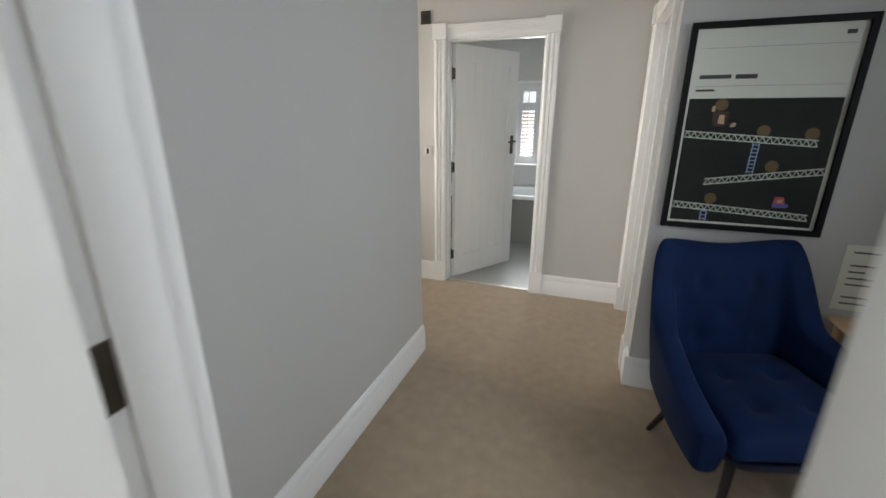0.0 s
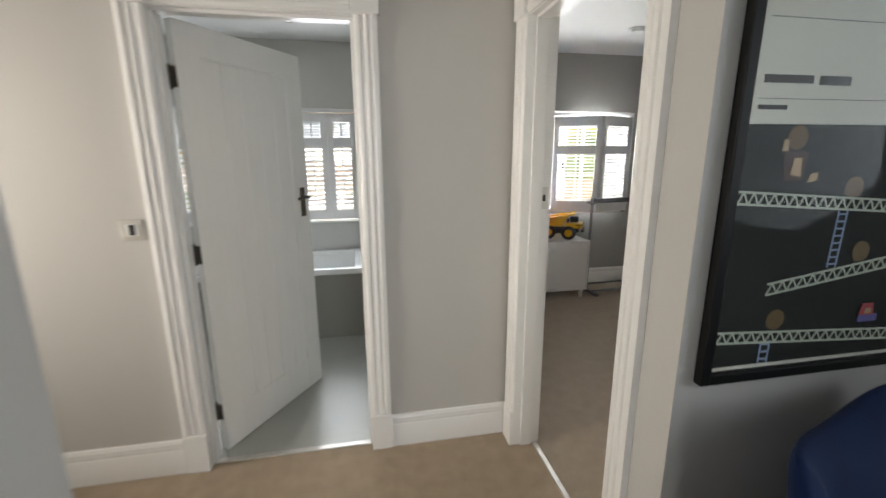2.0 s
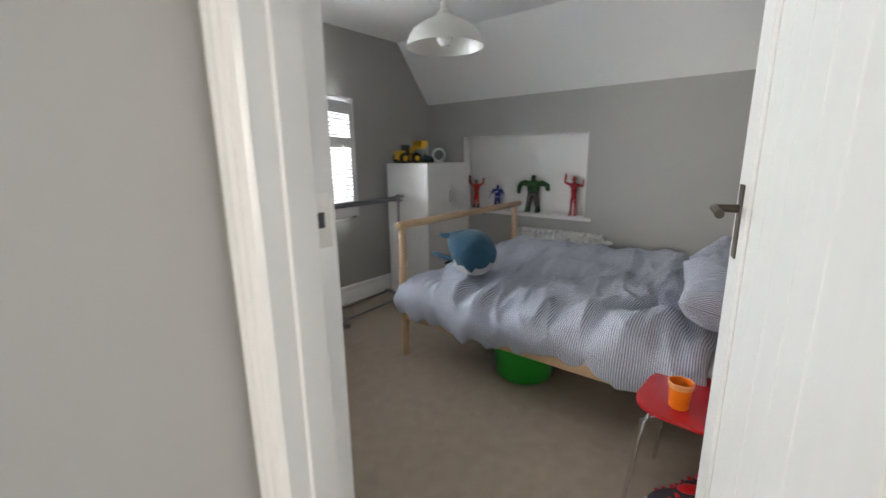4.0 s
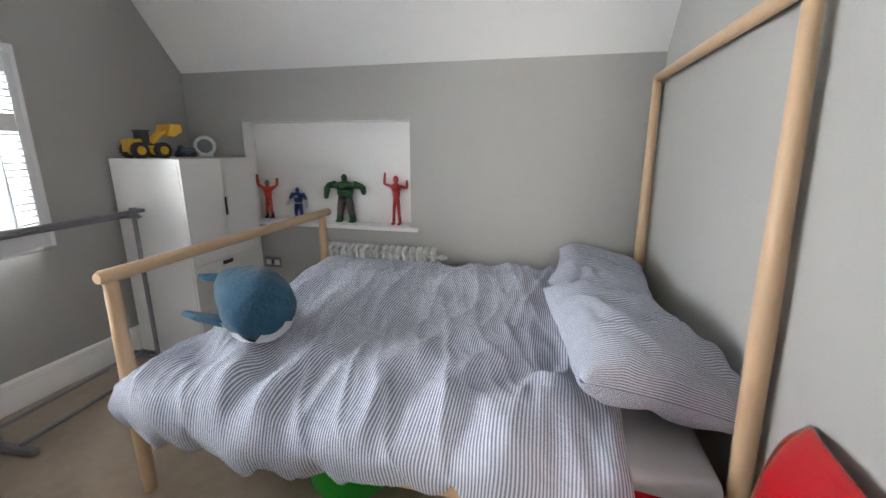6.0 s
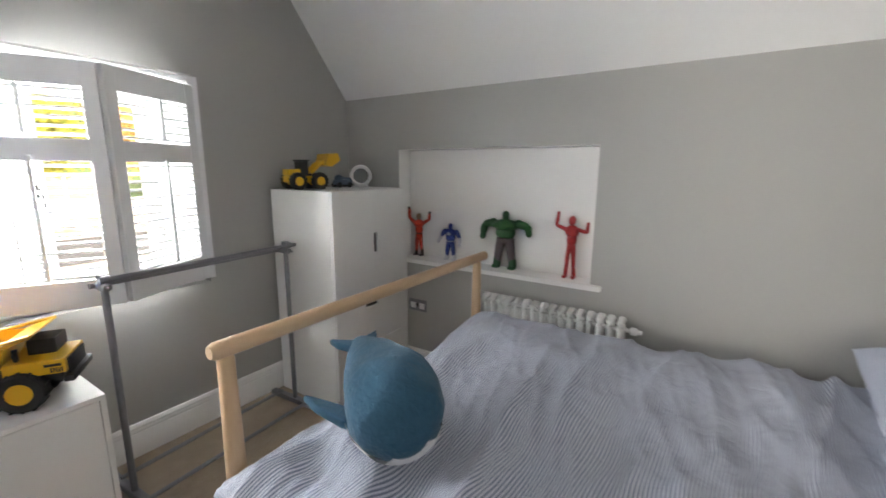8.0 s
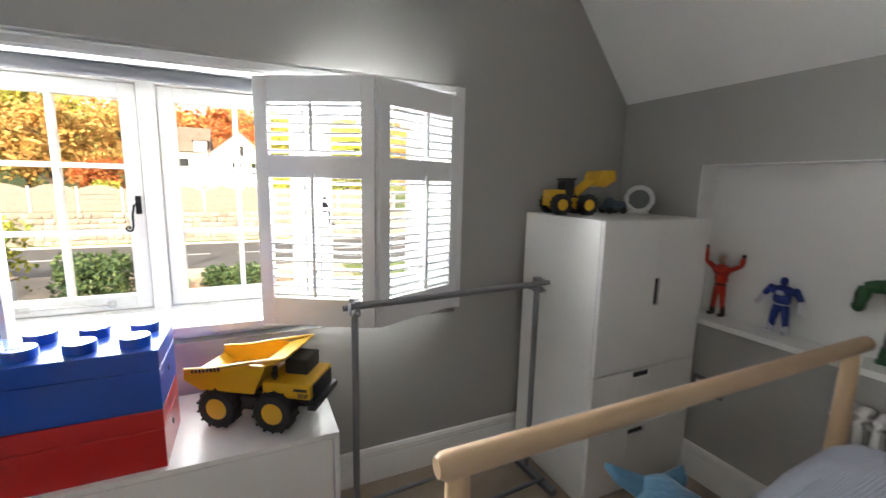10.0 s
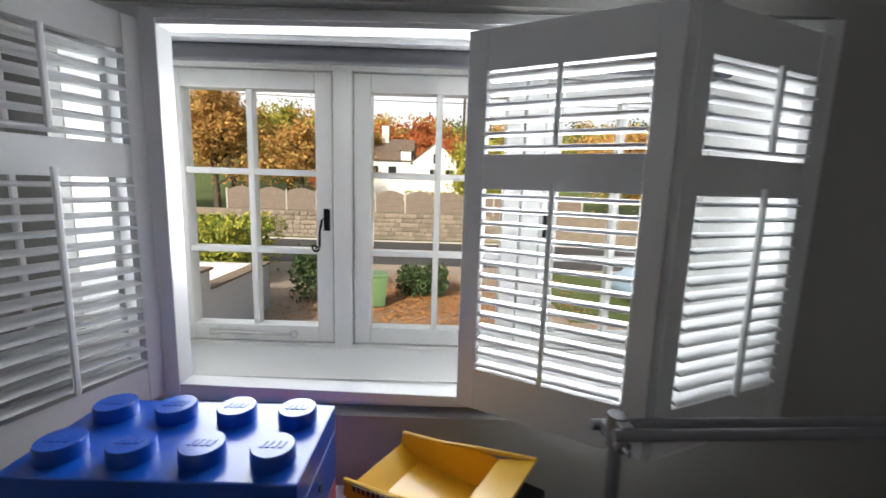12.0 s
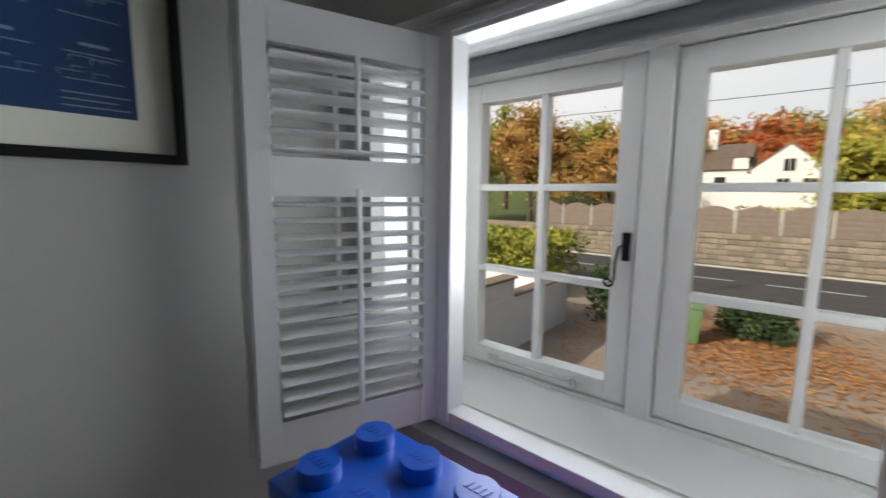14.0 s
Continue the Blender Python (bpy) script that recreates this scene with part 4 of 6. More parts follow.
# ---- toy bricks ----
def toy_brick(z0, mat, label, studs):
    x0, x1, y0, y1, h = 1.122, 1.624, 5.508, 5.761, 0.180
    root = thing("toy_brick_box", label, "storage box", pose(x0, y0, z0), "stacked brick boxes")
    w, d = x1 - x0, y1 - y0
    part("box_body", box(0, 0, 0, w, d, 0.1200, 0.003), mat, root)
    lid = part("lid", box(0, 0, 0.1207, w, d, h, 0.004), mat, root)
    part("seam", box(0.004, 0.004, 0.11, w - 0.004, d - 0.004, 0.13), mat, root)
    if studs:
        for i in range(4):
            for j in range(2):
                cx, cy = (i + 0.5) * w / 4, (j + 0.5) * d / 2
                s = part("stud", lathe([(0.0385, 0), (0.0385, 0.026), (0.0365, 0.030), (0.0, 0.030)], 32), mat, lid, "", 40, m=pose(cx, cy, h - 0.001))
                bm = bmesh.new()
                for k in range(4):
                    box(-0.021 + k * 0.0115, -0.010, 0, -0.0135 + k * 0.0115, 0.010, 0.002, 0.0008, bm=bm, seg=1)
                for v in bm.verts:
                    v.co.x += v.co.y * 0.25
                bar = part("raised_mark", bm, mat, lid, m=pose(cx, cy, h + 0.0285))
    # the hole is a black disc: its inner shade is put into the colour
    part("latch_hole_shade", lathe([(0.009, 0), (0.009, 0.003), (0, 0.003)], 14, "x"), BLACK, root, m=pose(w - 0.0005, d * 0.5, 0.075))
    return root


toy_brick(0.608, BRICK_RED, "red toy-brick storage box on the low bench", False)
toy_brick(0.789, BRICK_BLUE, "blue toy-brick storage box with eight studs", True)


# ---- dump truck ----
def wheel(parent, x, y, r, w, name="wheel"):
    bm = lathe([(r * 0.55, -w / 2), (r * 0.9, -w / 2), (r, -w * 0.36), (r, w * 0.36), (r * 0.9, w / 2), (r * 0.55, w / 2), (r * 0.55, -w / 2)], 28, "y", closed=False)
    for k in range(14):
        a = 2 * math.pi * k / 14
        t = box(-0.004, -w * 0.46, r * 0.96, 0.004, w * 0.46, r * 1.06, 0.001, seg=1)
        merge(bm, t, Matrix.Rotation(a, 4, "Y"))
    wh = part(name, bm, RUBBER, parent, "black ribbed tyre", 40, m=pose(x, y, r))
    part("hub", lathe([(0.0, -w * 0.50), (r * 0.34, -w * 0.50), (r * 0.54, -w * 0.46), (r * 0.54, w * 0.46), (r * 0.34, w * 0.50), (0, w * 0.50)], 20, "y"), YELLOW, wh, "yellow hub", 40)


def dump_truck():
    # local x forward
    root = thing("toy_dump_truck", "yellow metal toy dump truck with black tyres", "toy truck", pose(1.735, 5.805, 0.608, 0, 0, -32) @ Matrix.Diagonal((1.05, 1.05, 1.05, 1)))
    for x in (0.075, 0.265):
        for y in (-0.082, 0.082):
            wheel(root, x, y, 0.066, 0.056)
    part("chassis", box(0.02, -0.052, 0.045, 0.36, 0.052, 0.088, 0.006), BLACK, root)
    part("fuel_tank", box(0.135, -0.075, 0.03, 0.205, 0.075, 0.075, 0.006), BLACK, root)
    bm = box(0.225, -0.088, 0.088, 0.385, 0.088, 0.138, 0.006)
    part("hood", bm, YELLOW, root)
    part("cab", box(0.268, -0.02, 0.138, 0.345, 0.080, 0.190, 0.006), BLACK, root, "black cab")
    part("grille", box(0.385, -0.070, 0.075, 0.392, 0.070, 0.130, 0.002), BLACK, root)
    part("bumper", box(0.375, -0.092, 0.055, 0.405, 0.092, 0.078, 0.005), BLACK, root)
    # skip: sloping floor, side walls, canopy over the cab
    prof = [(-0.03, 0.135), (0.02, 0.105), (0.20, 0.105), (0.245, 0.195), (0.315, 0.225), (0.315, 0.232), (0.235, 0.205), (0.195, 0.113), (0.025, 0.113), (-0.03, 0.142)]
    bm = prism(prof, -0.098, 0.098, lambda u, v, w: (u, w, v))
    side = [(-0.035, 0.132), (0.02, 0.103), (0.205, 0.103), (0.25, 0.200), (0.17, 0.200), (0.08, 0.178), (-0.03, 0.165)]
    for y in (-0.104, 0.098):
        merge(bm, prism(side, y, y + 0.006, lambda u, v, w: (u, w, v)))
    merge(bm, tube([(-0.03, -0.103, 0.166), (0.08, -0.103, 0.181), (0.17, -0.103, 0.202), (0.315, -0.103, 0.23)], 0.006, 8))
    merge(bm, tube([(-0.03, 0.103, 0.166), (0.08, 0.103, 0.181), (0.17, 0.103, 0.202), (0.315, 0.103, 0.23)], 0.006, 8))
    part("skip", bm, YELLOW, root, "yellow tipping skip")
    for k in range(8):
        part("hazard_stripe", box(0.0 + k * 0.013, -0.1115, 0.160 + k * 0.002, 0.007 + k * 0.013, -0.1095, 0.172 + k * 0.002), BLACK, root)
    for k in range(5):
        part("hazard_stripe", box(0.345 + k * 0.007, -0.0895, 0.094, 0.349 + k * 0.007, -0.0878, 0.110), BLACK, root)
    part("name_bar", box(0.33, -0.0895, 0.115, 0.375, -0.0878, 0.124), BLACK, root)
    part("exhaust", tube([(0.25, -0.05, 0.13), (0.25, -0.05, 0.175)], 0.008, 10), BLACK, root)
    part("mirror", tube([(0.255, -0.062, 0.138), (0.255, -0.075, 0.165), (0.262, -0.08, 0.168)], 0.005, 8), BLACK, root)
    for ob in root.children:
        if not ob.name.startswith("wheel"):
            ob.location.z += 0.024


dump_truck()


def loader():
    root = thing("toy_loader", "yellow toy wheel loader with a raised bucket", "toy loader", pose(3.205, 5.83, 1.310, 0, 0, -16) @ Matrix.Diagonal((1.12, 1.12, 1.15, 1)))
    for x in (0.045, 0.165):
        for y in (-0.06, 0.06):
            wheel(root, x, y, 0.043, 0.040)
    part("chassis", box(0.0, -0.04, 0.035, 0.19, 0.04, 0.07, 0.005), YELLOW, root)
    part("engine_hood", box(0.0, -0.045, 0.07, 0.07, 0.045, 0.105, 0.008), YELLOW, root)
    cab = part("cab", box(0.065, -0.035, 0.07, 0.115, 0.035, 0.145, 0.006), BLACK, root, "black cab")
    part("cab_roof", box(0.06, -0.04, 0.145, 0.12, 0.04, 0.153, 0.003), BLACK, cab)
    for y in (-0.025, 0.025):
        part("lift_arm", tube([(0.13, y, 0.085), (0.18, y, 0.13), (0.225, y, 0.15)], [0.012, 0.013, 0.010], 8), YELLOW, root)
    bm = prism([(0.20, 0.125), (0.235, 0.118), (0.285, 0.15), (0.275, 0.19), (0.268, 0.19), (0.272, 0.155), (0.232, 0.128), (0.207, 0.134), (0.225, 0.185), (0.217, 0.187)], -0.07, 0.07, lambda u, v, w: (u, w, v))
    merge(bm, prism([(0.20, 0.125), (0.235, 0.118), (0.285, 0.15), (0.275, 0.19), (0.22, 0.187)], -0.073, -0.069, lambda u, v, w: (u, w, v)))
    merge(bm, prism([(0.20, 0.125), (0.235, 0.118), (0.285, 0.15), (0.275, 0.19), (0.22, 0.187)], 0.069, 0.073, lambda u, v, w: (u, w, v)))
    part("bucket", bm, YELLOW, root, "yellow bucket")


loader()
GREYBLUE = surface("grey_blue_plastic", (0.10, 0.14, 0.19), 0.5, 0.08, 20)
toy = thing("small_toy", "small grey-blue plastic toy vehicle", "toy", pose(3.62, 5.80, 1.310, 0, 0, -10))
part("body", box(-0.05, -0.03, 0.018, 0.07, 0.03, 0.05, 0.008), GREYBLUE, toy)
part("turret", blob(0.03, 0.025, 0.025, pose(-0.02, 0, 0.06)), GREYBLUE, toy, "", 60)
part("barrel", tube([(0.0, 0, 0.062), (0.09, 0, 0.055)], 0.008, 8), GREYBLUE, toy)
for px in (-0.035, 0.045):
    for py in (-0.03, 0.03):
        part("wheel", lathe([(0.018, -0.008), (0.018, 0.008)], 14, "y"), BLACK, toy, m=pose(px, py, 0.018))
mon = thing("round_monitor", "round white baby monitor with a dark face", "monitor", pose(3.745, 5.74, 1.310, 0, 0, -46))
part("base", box(-0.048, -0.03, 0, 0.048, 0.03, 0.018, 0.006), WHITE_PLASTIC, mon)
ring = [(0.062 * math.cos(2 * math.pi * k / 36), 0, 0.078 + 0.062 * math.sin(2 * math.pi * k / 36)) for k in range(37)]
part("ring", tube(ring, 0.013, 10), WHITE_PLASTIC, mon, "", 50)
part("face", lathe([(0.055, -0.004), (0.055, 0.006), (0, 0.006)], 30, "y"), surface("grey_mesh_face", (0.16, 0.17, 0.17), 0.6, 0.1, 60), mon, "grey mesh face", 40, m=pose(0, 0, 0.078))


# ---- toy figures in the niche: one plain mesh each ----
def figure(y, height, heavy, body, limb, boot, pose_arms, label, x=3.945):
    """A plain toy figure; heavy widens it, pose_arms gives each arm's elbow and hand."""
    h, k = height, heavy
    bits = []

    def add(b2, i):
        for f in b2.faces:
            f.material_index = i
        bits.append(b2)
    for s in (-1, 1):
        add(tube([(s * 0.045 * k * h, 0, 0.46 * h), (s * 0.075 * k * h, -0.01 * h, 0.25 * h), (s * 0.09 * k * h, 0, 0.06 * h)], [0.055 * k * h, 0.045 * k * h, 0.034 * k * h], 12), 1)
        add(tube([(s * 0.088 * k * h, 0, 0.16 * h), (s * 0.095 * k * h, 0, 0.035 * h)], [0.042 * k * h, 0.045 * k * h], 12), 2)
        add(bevel(prism([(-0.035, 0), (0.035, 0), (0.035, 0.05), (-0.035, 0.05)], -0.09 * h, 0.035 * h, lambda u, v, w, s=s: (s * 0.095 * k * h + u * k * h * 1.1, w, v * h)), 0.006), 2)
    add(blob(0.10 * k * h, 0.065 * k * h, 0.07 * h, pose(0, 0, 0.475 * h), 16, 10), 1)
    add(blob(0.115 * k * h, 0.07 * k * h, 0.13 * h, pose(0, 0, 0.60 * h), 16, 10), 0)
    add(blob(0.155 * k * h, 0.085 * k * h, 0.10 * h, pose(0, 0, 0.72 * h), 16, 10), 0)
    add(blob(0.055 * h * (0.9 + 0.1 * k), 0.06 * h, 0.075 * h, pose(0, -0.01 * h, 0.885 * h), 16, 10), 3)
    add(tube([(0, 0, 0.78 * h), (0, 0, 0.86 * h)], 0.035 * k * h, 10), 0)
    add(blob(0.108 * k * h, 0.074 * k * h, 0.022 * h, pose(0, 0, 0.50 * h), 16, 8), 2 if k < 1.4 else 1)
    add(blob(0.060 * k * h, 0.020 * k * h, 0.045 * h, pose(0, -0.075 * k * h, 0.70 * h), 12, 8), 4)
    for s in (-1, 1):
        add(blob(0.070 * k * h, 0.045 * k * h, 0.055 * h, pose(s * 0.072 * k * h, -0.048 * k * h, 0.725 * h), 14, 8), 0)
        add(blob(0.050 * k * h, 0.048 * k * h, 0.085 * h, pose(s * 0.066 * k * h, -0.006 * h, 0.345 * h), 12, 8), 1)
        add(blob(0.042 * k * h, 0.040 * k * h, 0.030 * h, pose(s * 0.080 * k * h, -0.012 * h, 0.225 * h), 12, 8), 1)
    for s, (e, hd) in zip((-1, 1), pose_arms):
        sh = Vector((s * 0.15 * k * h, 0, 0.75 * h))
        e, hd = Vector(e) * h, Vector(hd) * h
        add(blob(0.05 * k * h, 0.05 * k * h, 0.05 * k * h, pose(*sh), 12, 8), 0)
        add(tube([sh, (sh + e) / 2, e], [0.042 * k * h, 0.045 * k * h, 0.034 * k * h], 12), 0)
        add(tube([e, (e * 0.6 + hd * 0.4), hd], [0.034 * k * h, 0.042 * k * h, 0.028 * k * h], 12), 4)
        add(blob(0.036 * k * h, 0.036 * k * h, 0.04 * k * h, pose(*hd), 12, 8), 2 if k < 1.2 else 0)
    bm = bmesh.new()
    for b2 in bits:
        merge(bm, b2)
    bm.transform(pose(x, y, NZ0, 0, 0, -90))
    lows = min(v.co.z for v in bm.verts)
    bmesh.ops.translate(bm, verts=list(bm.verts), vec=(0, 0, NZ0 - lows))
    ob = part("toy_figure", bm, [body, limb, boot, limb if k > 5 else surface("figure_head", (0.30, 0.20, 0.14), 0.5, 0.05, 20) if body is FIG_ORANGE else body, body if body is not FIG_BLUE else FIG_WHITE], None, "", 60)
    return tagged(ob, label, "toy figure", "toy figures in the niche")


FIG_ORANGE = surface("orange_red_figure", (0.52, 0.035, 0.012), 0.4, 0.06, 20)
FIG_BLUE = surface("blue_figure", (0.012, 0.03, 0.20), 0.4, 0.06, 20)
FIG_WHITE = surface("white_figure", (0.62, 0.62, 0.66), 0.4, 0.04, 20)
FIG_GREEN = surface("green_figure", (0.010, 0.075, 0.012), 0.5, 0.2, 20, 0.3, 60)
FIG_PURPLE = surface("grey_purple_figure", (0.10, 0.075, 0.075), 0.7, 0.1, 20)
FIG_RED = surface("dark_red_figure", (0.36, 0.012, 0.015), 0.3, 0.1, 20)
FIG_DARK = surface("black_figure_boot", (0.02, 0.012, 0.012), 0.5, 0.05, 20)
figure(5.405, 0.315, 0.84, FIG_ORANGE, FIG_ORANGE, FIG_DARK, (((-0.26, 0, 0.84), (-0.27, 0, 1.06)), ((0.27, 0, 0.83), (0.29, 0, 0.98))), "red toy figure with both arms raised", 3.965)
figure(5.135, 0.262, 1.19, FIG_BLUE, FIG_BLUE, FIG_WHITE, (((-0.27, 0, 0.62), (-0.33, -0.06, 0.47)), ((0.27, 0, 0.60), (0.30, -0.06, 0.42))), "small blue and white toy figure standing on the shelf", 3.955)
figure(4.735, 0.375, 1.5, FIG_GREEN, FIG_PURPLE, FIG_GREEN, (((-0.38, 0, 0.72), (-0.40, -0.03, 0.52)), ((0.38, 0, 0.72), (0.43, -0.06, 0.62))), "bulky green toy figure in torn grey trousers", 3.955)
figure(4.325, 0.372, 0.68, FIG_RED, FIG_RED, FIG_RED, (((-0.24, 0, 0.80), (-0.21, -0.03, 0.99)), ((0.22, 0, 0.72), (0.25, -0.08, 0.86))), "slim red toy figure with one arm raised", 3.945)


# ---- red chair with cup, shoes, green tub ----
def red_chair():
    root = thing("red_chair", "red lacquered shell chair on chrome legs", "chair", pose(1.945, 2.98, 0, 0, 0, 176))
    # local +y is the front; a seat and back in one bent shell
    out = []
    for i in range(41):
        a = 2 * math.pi * i / 40
        c, s = math.cos(a), math.sin(a)
        out.append((0.205 * (abs(c) ** 0.6) * (1 if c > 0 else -1), 0.20 * (abs(s) ** 0.7) * (1 if s > 0 else -1)))
    bm = bevel(prism(out[:-1], 0, 0.014, lambda u, v, w: (u * (1 + 0.12 * v), -v - 0.02, 0.452 + w + 0.15 * u * u - 0.3 * max(0, v - 0.1) ** 2)), 0.004)
    part("seat", bm, RED_LACQUER, root, "", 40)
    pts = []
    bm = bmesh.new()
    g = []
    for i in range(15):
        row = []
        for j in range(13):
            a, c = i / 14 * 2 - 1, j / 12
            wd = 0.12 + 0.075 * math.sin(min(c * 1.15, 1) * math.pi / 2) - 0.03 * max(0, c - 0.8) / 0.2
            y = 0.20 + 0.055 * c + 0.05 * c * c - 0.03 * (1 - a * a)
            row.append(bm.verts.new((a * wd, y, 0.455 + 0.35 * c * (1 - 0.06 * a * a * c))))
        g.append(row)
    for i in range(14):
        for j in range(12):
            bm.faces.new((g[i][j], g[i + 1][j], g[i + 1][j + 1], g[i][j + 1]))
    bk = part("backrest", bm, RED_LACQUER, root, "", 60)
    md = bk.modifiers.new("thick", "SOLIDIFY")
    md.thickness = 0.012
    for sx in (-1, 1):
        for sy in (-1, 1):
            part("leg", tube([(sx * 0.10, sy * 0.08, 0.440), (sx * 0.165, sy * 0.145, 0.432), (sx * 0.178, sy * 0.16, 0.415), (sx * 0.205, sy * 0.20, 0.0)], 0.010, 10), CHROME, root, "bent chrome tube leg", 50)
    return root


red_chair()
cup = thing("plastic_cup", "orange plastic cup standing on the red chair", "cup", pose(1.855, 3.055, 0.470))
part("cup_body", lathe([(0.0, 0.0), (0.030, 0.0), (0.033, 0.004), (0.036, 0.05), (0.041, 0.098), (0.039, 0.098), (0.033, 0.05), (0.028, 0.006), (0, 0.006)], 28), ORANGE, cup, "", 40)
part("rim_ring", lathe([(0.0405, 0.080), (0.0425, 0.083), (0.0435, 0.100), (0.0395, 0.103), (0.0385, 0.099)], 28, closed=False), surface("pale_orange_rim", (0.85, 0.38, 0.16), 0.4, 0.03, 8), cup, "paler rim", 40)


def shoe(m, label):
    root = thing("shoe", label, "shoe", m, "pair of shoes under the chair")
    sole = [(-0.036, -0.10), (0.036, -0.10), (0.042, -0.02), (0.046, 0.06), (0.035, 0.105), (0.0, 0.12), (-0.03, 0.105), (-0.04, 0.06), (-0.038, -0.02)]
    part("sole", bevel(prism(sole, 0, 0.022, lambda u, v, w: (u, v, w)), 0.004), FIG_WHITE, root, "pale rubber sole")
    bm = blob(0.038, 0.105, 0.05, pose(0, 0.005, 0.04), 20, 12)
    for v in bm.verts:
        v.co.z = max(v.co.z, 0.02)
        if v.co.y < 0.0:
            v.co.z += 0.03 * min(1, -v.co.y / 0.08) * (v.co.z > 0.04)
    part("upper", bm, surface("dark_shoe_cloth", (0.035, 0.03, 0.04), 0.8, 0.2, 30, 0.5, 200), root, "", 60)
    part("opening", blob(0.026, 0.045, 0.012, pose(0, -0.045, 0.098)), BRICK_RED, root, "red lining", 60)
    for k in range(3):
        part("strap", box(-0.034, 0.0 + k * 0.028, 0.078 - k * 0.010, 0.034, 0.016 + k * 0.028, 0.088 - k * 0.010, 0.004), BRICK_RED, root, "red strap")


shoe(pose(1.90, 3.03, 0, 0, 0, 35), "dark child's shoe with red straps")
shoe(pose(2.00, 2.98, 0, 0, 0, 52), "dark child's shoe with red straps")
tub = thing("storage_tub", "bright green flexible tub under the bed", "tub", pose(2.50, 4.02, 0))
part("tub_body", lathe([(0.0, 0.0), (0.165, 0.0), (0.175, 0.01), (0.205, 0.245), (0.212, 0.25), (0.212, 0.26), (0.199, 0.258), (0.168, 0.015), (0, 0.012)], 36), GREEN_TUB, tub, "", 40)
for s in (-1, 1):
    part("handle", tube([(s * 0.20, -0.06, 0.245), (s * 0.225, -0.04, 0.262), (s * 0.228, 0.04, 0.262), (s * 0.20, 0.06, 0.245)], 0.010, 8), GREEN_TUB, tub, "", 50)


# ---- armchair ----
def armchair():
    root = thing("armchair", "navy velvet wing armchair with buttoned back on dark legs", "armchair", pose(0.925, 2.255, 0, 0, 0, 18) @ Matrix.Diagonal((1.03, 1.0, 1.035, 1)))
    # local -y is the front
    def shell():
        """Back, wings and arms as one curved padded shell."""
        bm = bmesh.new()
        n, m2 = 64, 22
        inner, outer = [], []
        for i in range(n + 1):
            a = (i / n) * 2 - 1                    # -1 left arm front, 0 middle of the back, 1 right arm front
            ang = a * 1.0
            s = abs(a)
            k = min(s / 0.52, 1)
            if s < 0.52:
                x, y = 0.285 * math.copysign(k ** 0.95, a), -0.07 * k ** 3
            else:
                q = (s - 0.52) / 0.48
                x, y = math.copysign(0.285 + 0.055 * math.sin(q * math.pi * 0.6), a), -0.07 - 0.50 * q
            top = 0.885 - 0.028 * math.cos(k * math.pi) * 0.5 if s < 0.46 else 0
            if s >= 0.46:
                q = min((s - 0.46) / 0.13, 1)
                top = 0.898 - (0.898 - 0.575) * (q * q * (3 - 2 * q)) - 0.15 * max(0, (s - 0.59) / 0.41)
            bot = 0.30 - 0.035 * max(0, (s - 0.55) / 0.45)
            ri, ro = [], []
            for j in range(m2 + 1):
                c = j / m2
                z = bot + (top - bot) * c
                lean = 0.12 * (max(0, z - 0.40) / 0.5) * (1 - 0.75 * min(1, max(0, s - 0.45) / 0.2))
                flare = 0.03 * max(0, (z - 0.35) / 0.5) * k
                th = 0.040 + 0.030 * math.sin(math.pi * min(1, c * 1.0)) ** 0.5
                nx = math.copysign(min(1, k ** 2.2), a) if s > 0 else 0
                ny = 1 - abs(nx)
                base = Vector((x + math.copysign(flare, a) if s > 0 else 0, y + lean, z))
                tuft = 0
                for bx, bz in ((-0.12, 0.72), (0.12, 0.72), (0.0, 0.60), (-0.14, 0.50), (0.14, 0.50)):
                    d2 = (base.x - bx) ** 2 + (z - bz) ** 2
                    tuft += 0.022 * math.exp(-d2 / 0.0012) - 0.008 * math.exp(-d2 / 0.012)
                rnd = th * (1 - (max(0, c - 0.9) / 0.1) ** 2 * 0.7)
                ri.append(bm.verts.new(base - Vector((nx, ny, 0)) * (rnd - tuft)))
                ro.append(bm.verts.new(base + Vector((nx, ny, 0)) * rnd * 0.6))
            inner.append(ri)
            outer.append(ro)
        for g, flip in ((inner, 0), (outer, 1)):
            for i in range(n):
                for j in range(m2):
                    f = (g[i][j], g[i + 1][j], g[i + 1][j + 1], g[i][j + 1])
                    bm.faces.new(f if flip else f[::-1])
        for i in range(n):
            for j in (0, m2):
                bm.faces.new((inner[i][j], inner[i + 1][j], outer[i + 1][j], outer[i][j]))
        for i in (0, n):
            for j in range(m2):
                bm.faces.new((inner[i][j], inner[i][j + 1], outer[i][j + 1], outer[i][j]))
        bmesh.ops.recalc_face_normals(bm, faces=list(bm.faces))
        return bm
    sh = part("back_shell", shell(), VELVET, root, "", 75)
    md = sh.modifiers.new("soft", "SUBSURF")
    md.levels = md.render_levels = 1
    # seat cushion with buttons
    bm = bmesh.new()
    g = []
    n = 26
    for side in (1, -1):
        rows = []
        for i in range(n + 1):
            row = []
            for j in range(n + 1):
                a, c = 2 * i / n - 1, 2 * j / n - 1
                k = max(0.0, (1 - a ** 6) * (1 - c ** 6)) ** 0.5
                x, y = a * 0.272, -0.30 + c * 0.30
                z = 0.335 + side * 0.085 * k
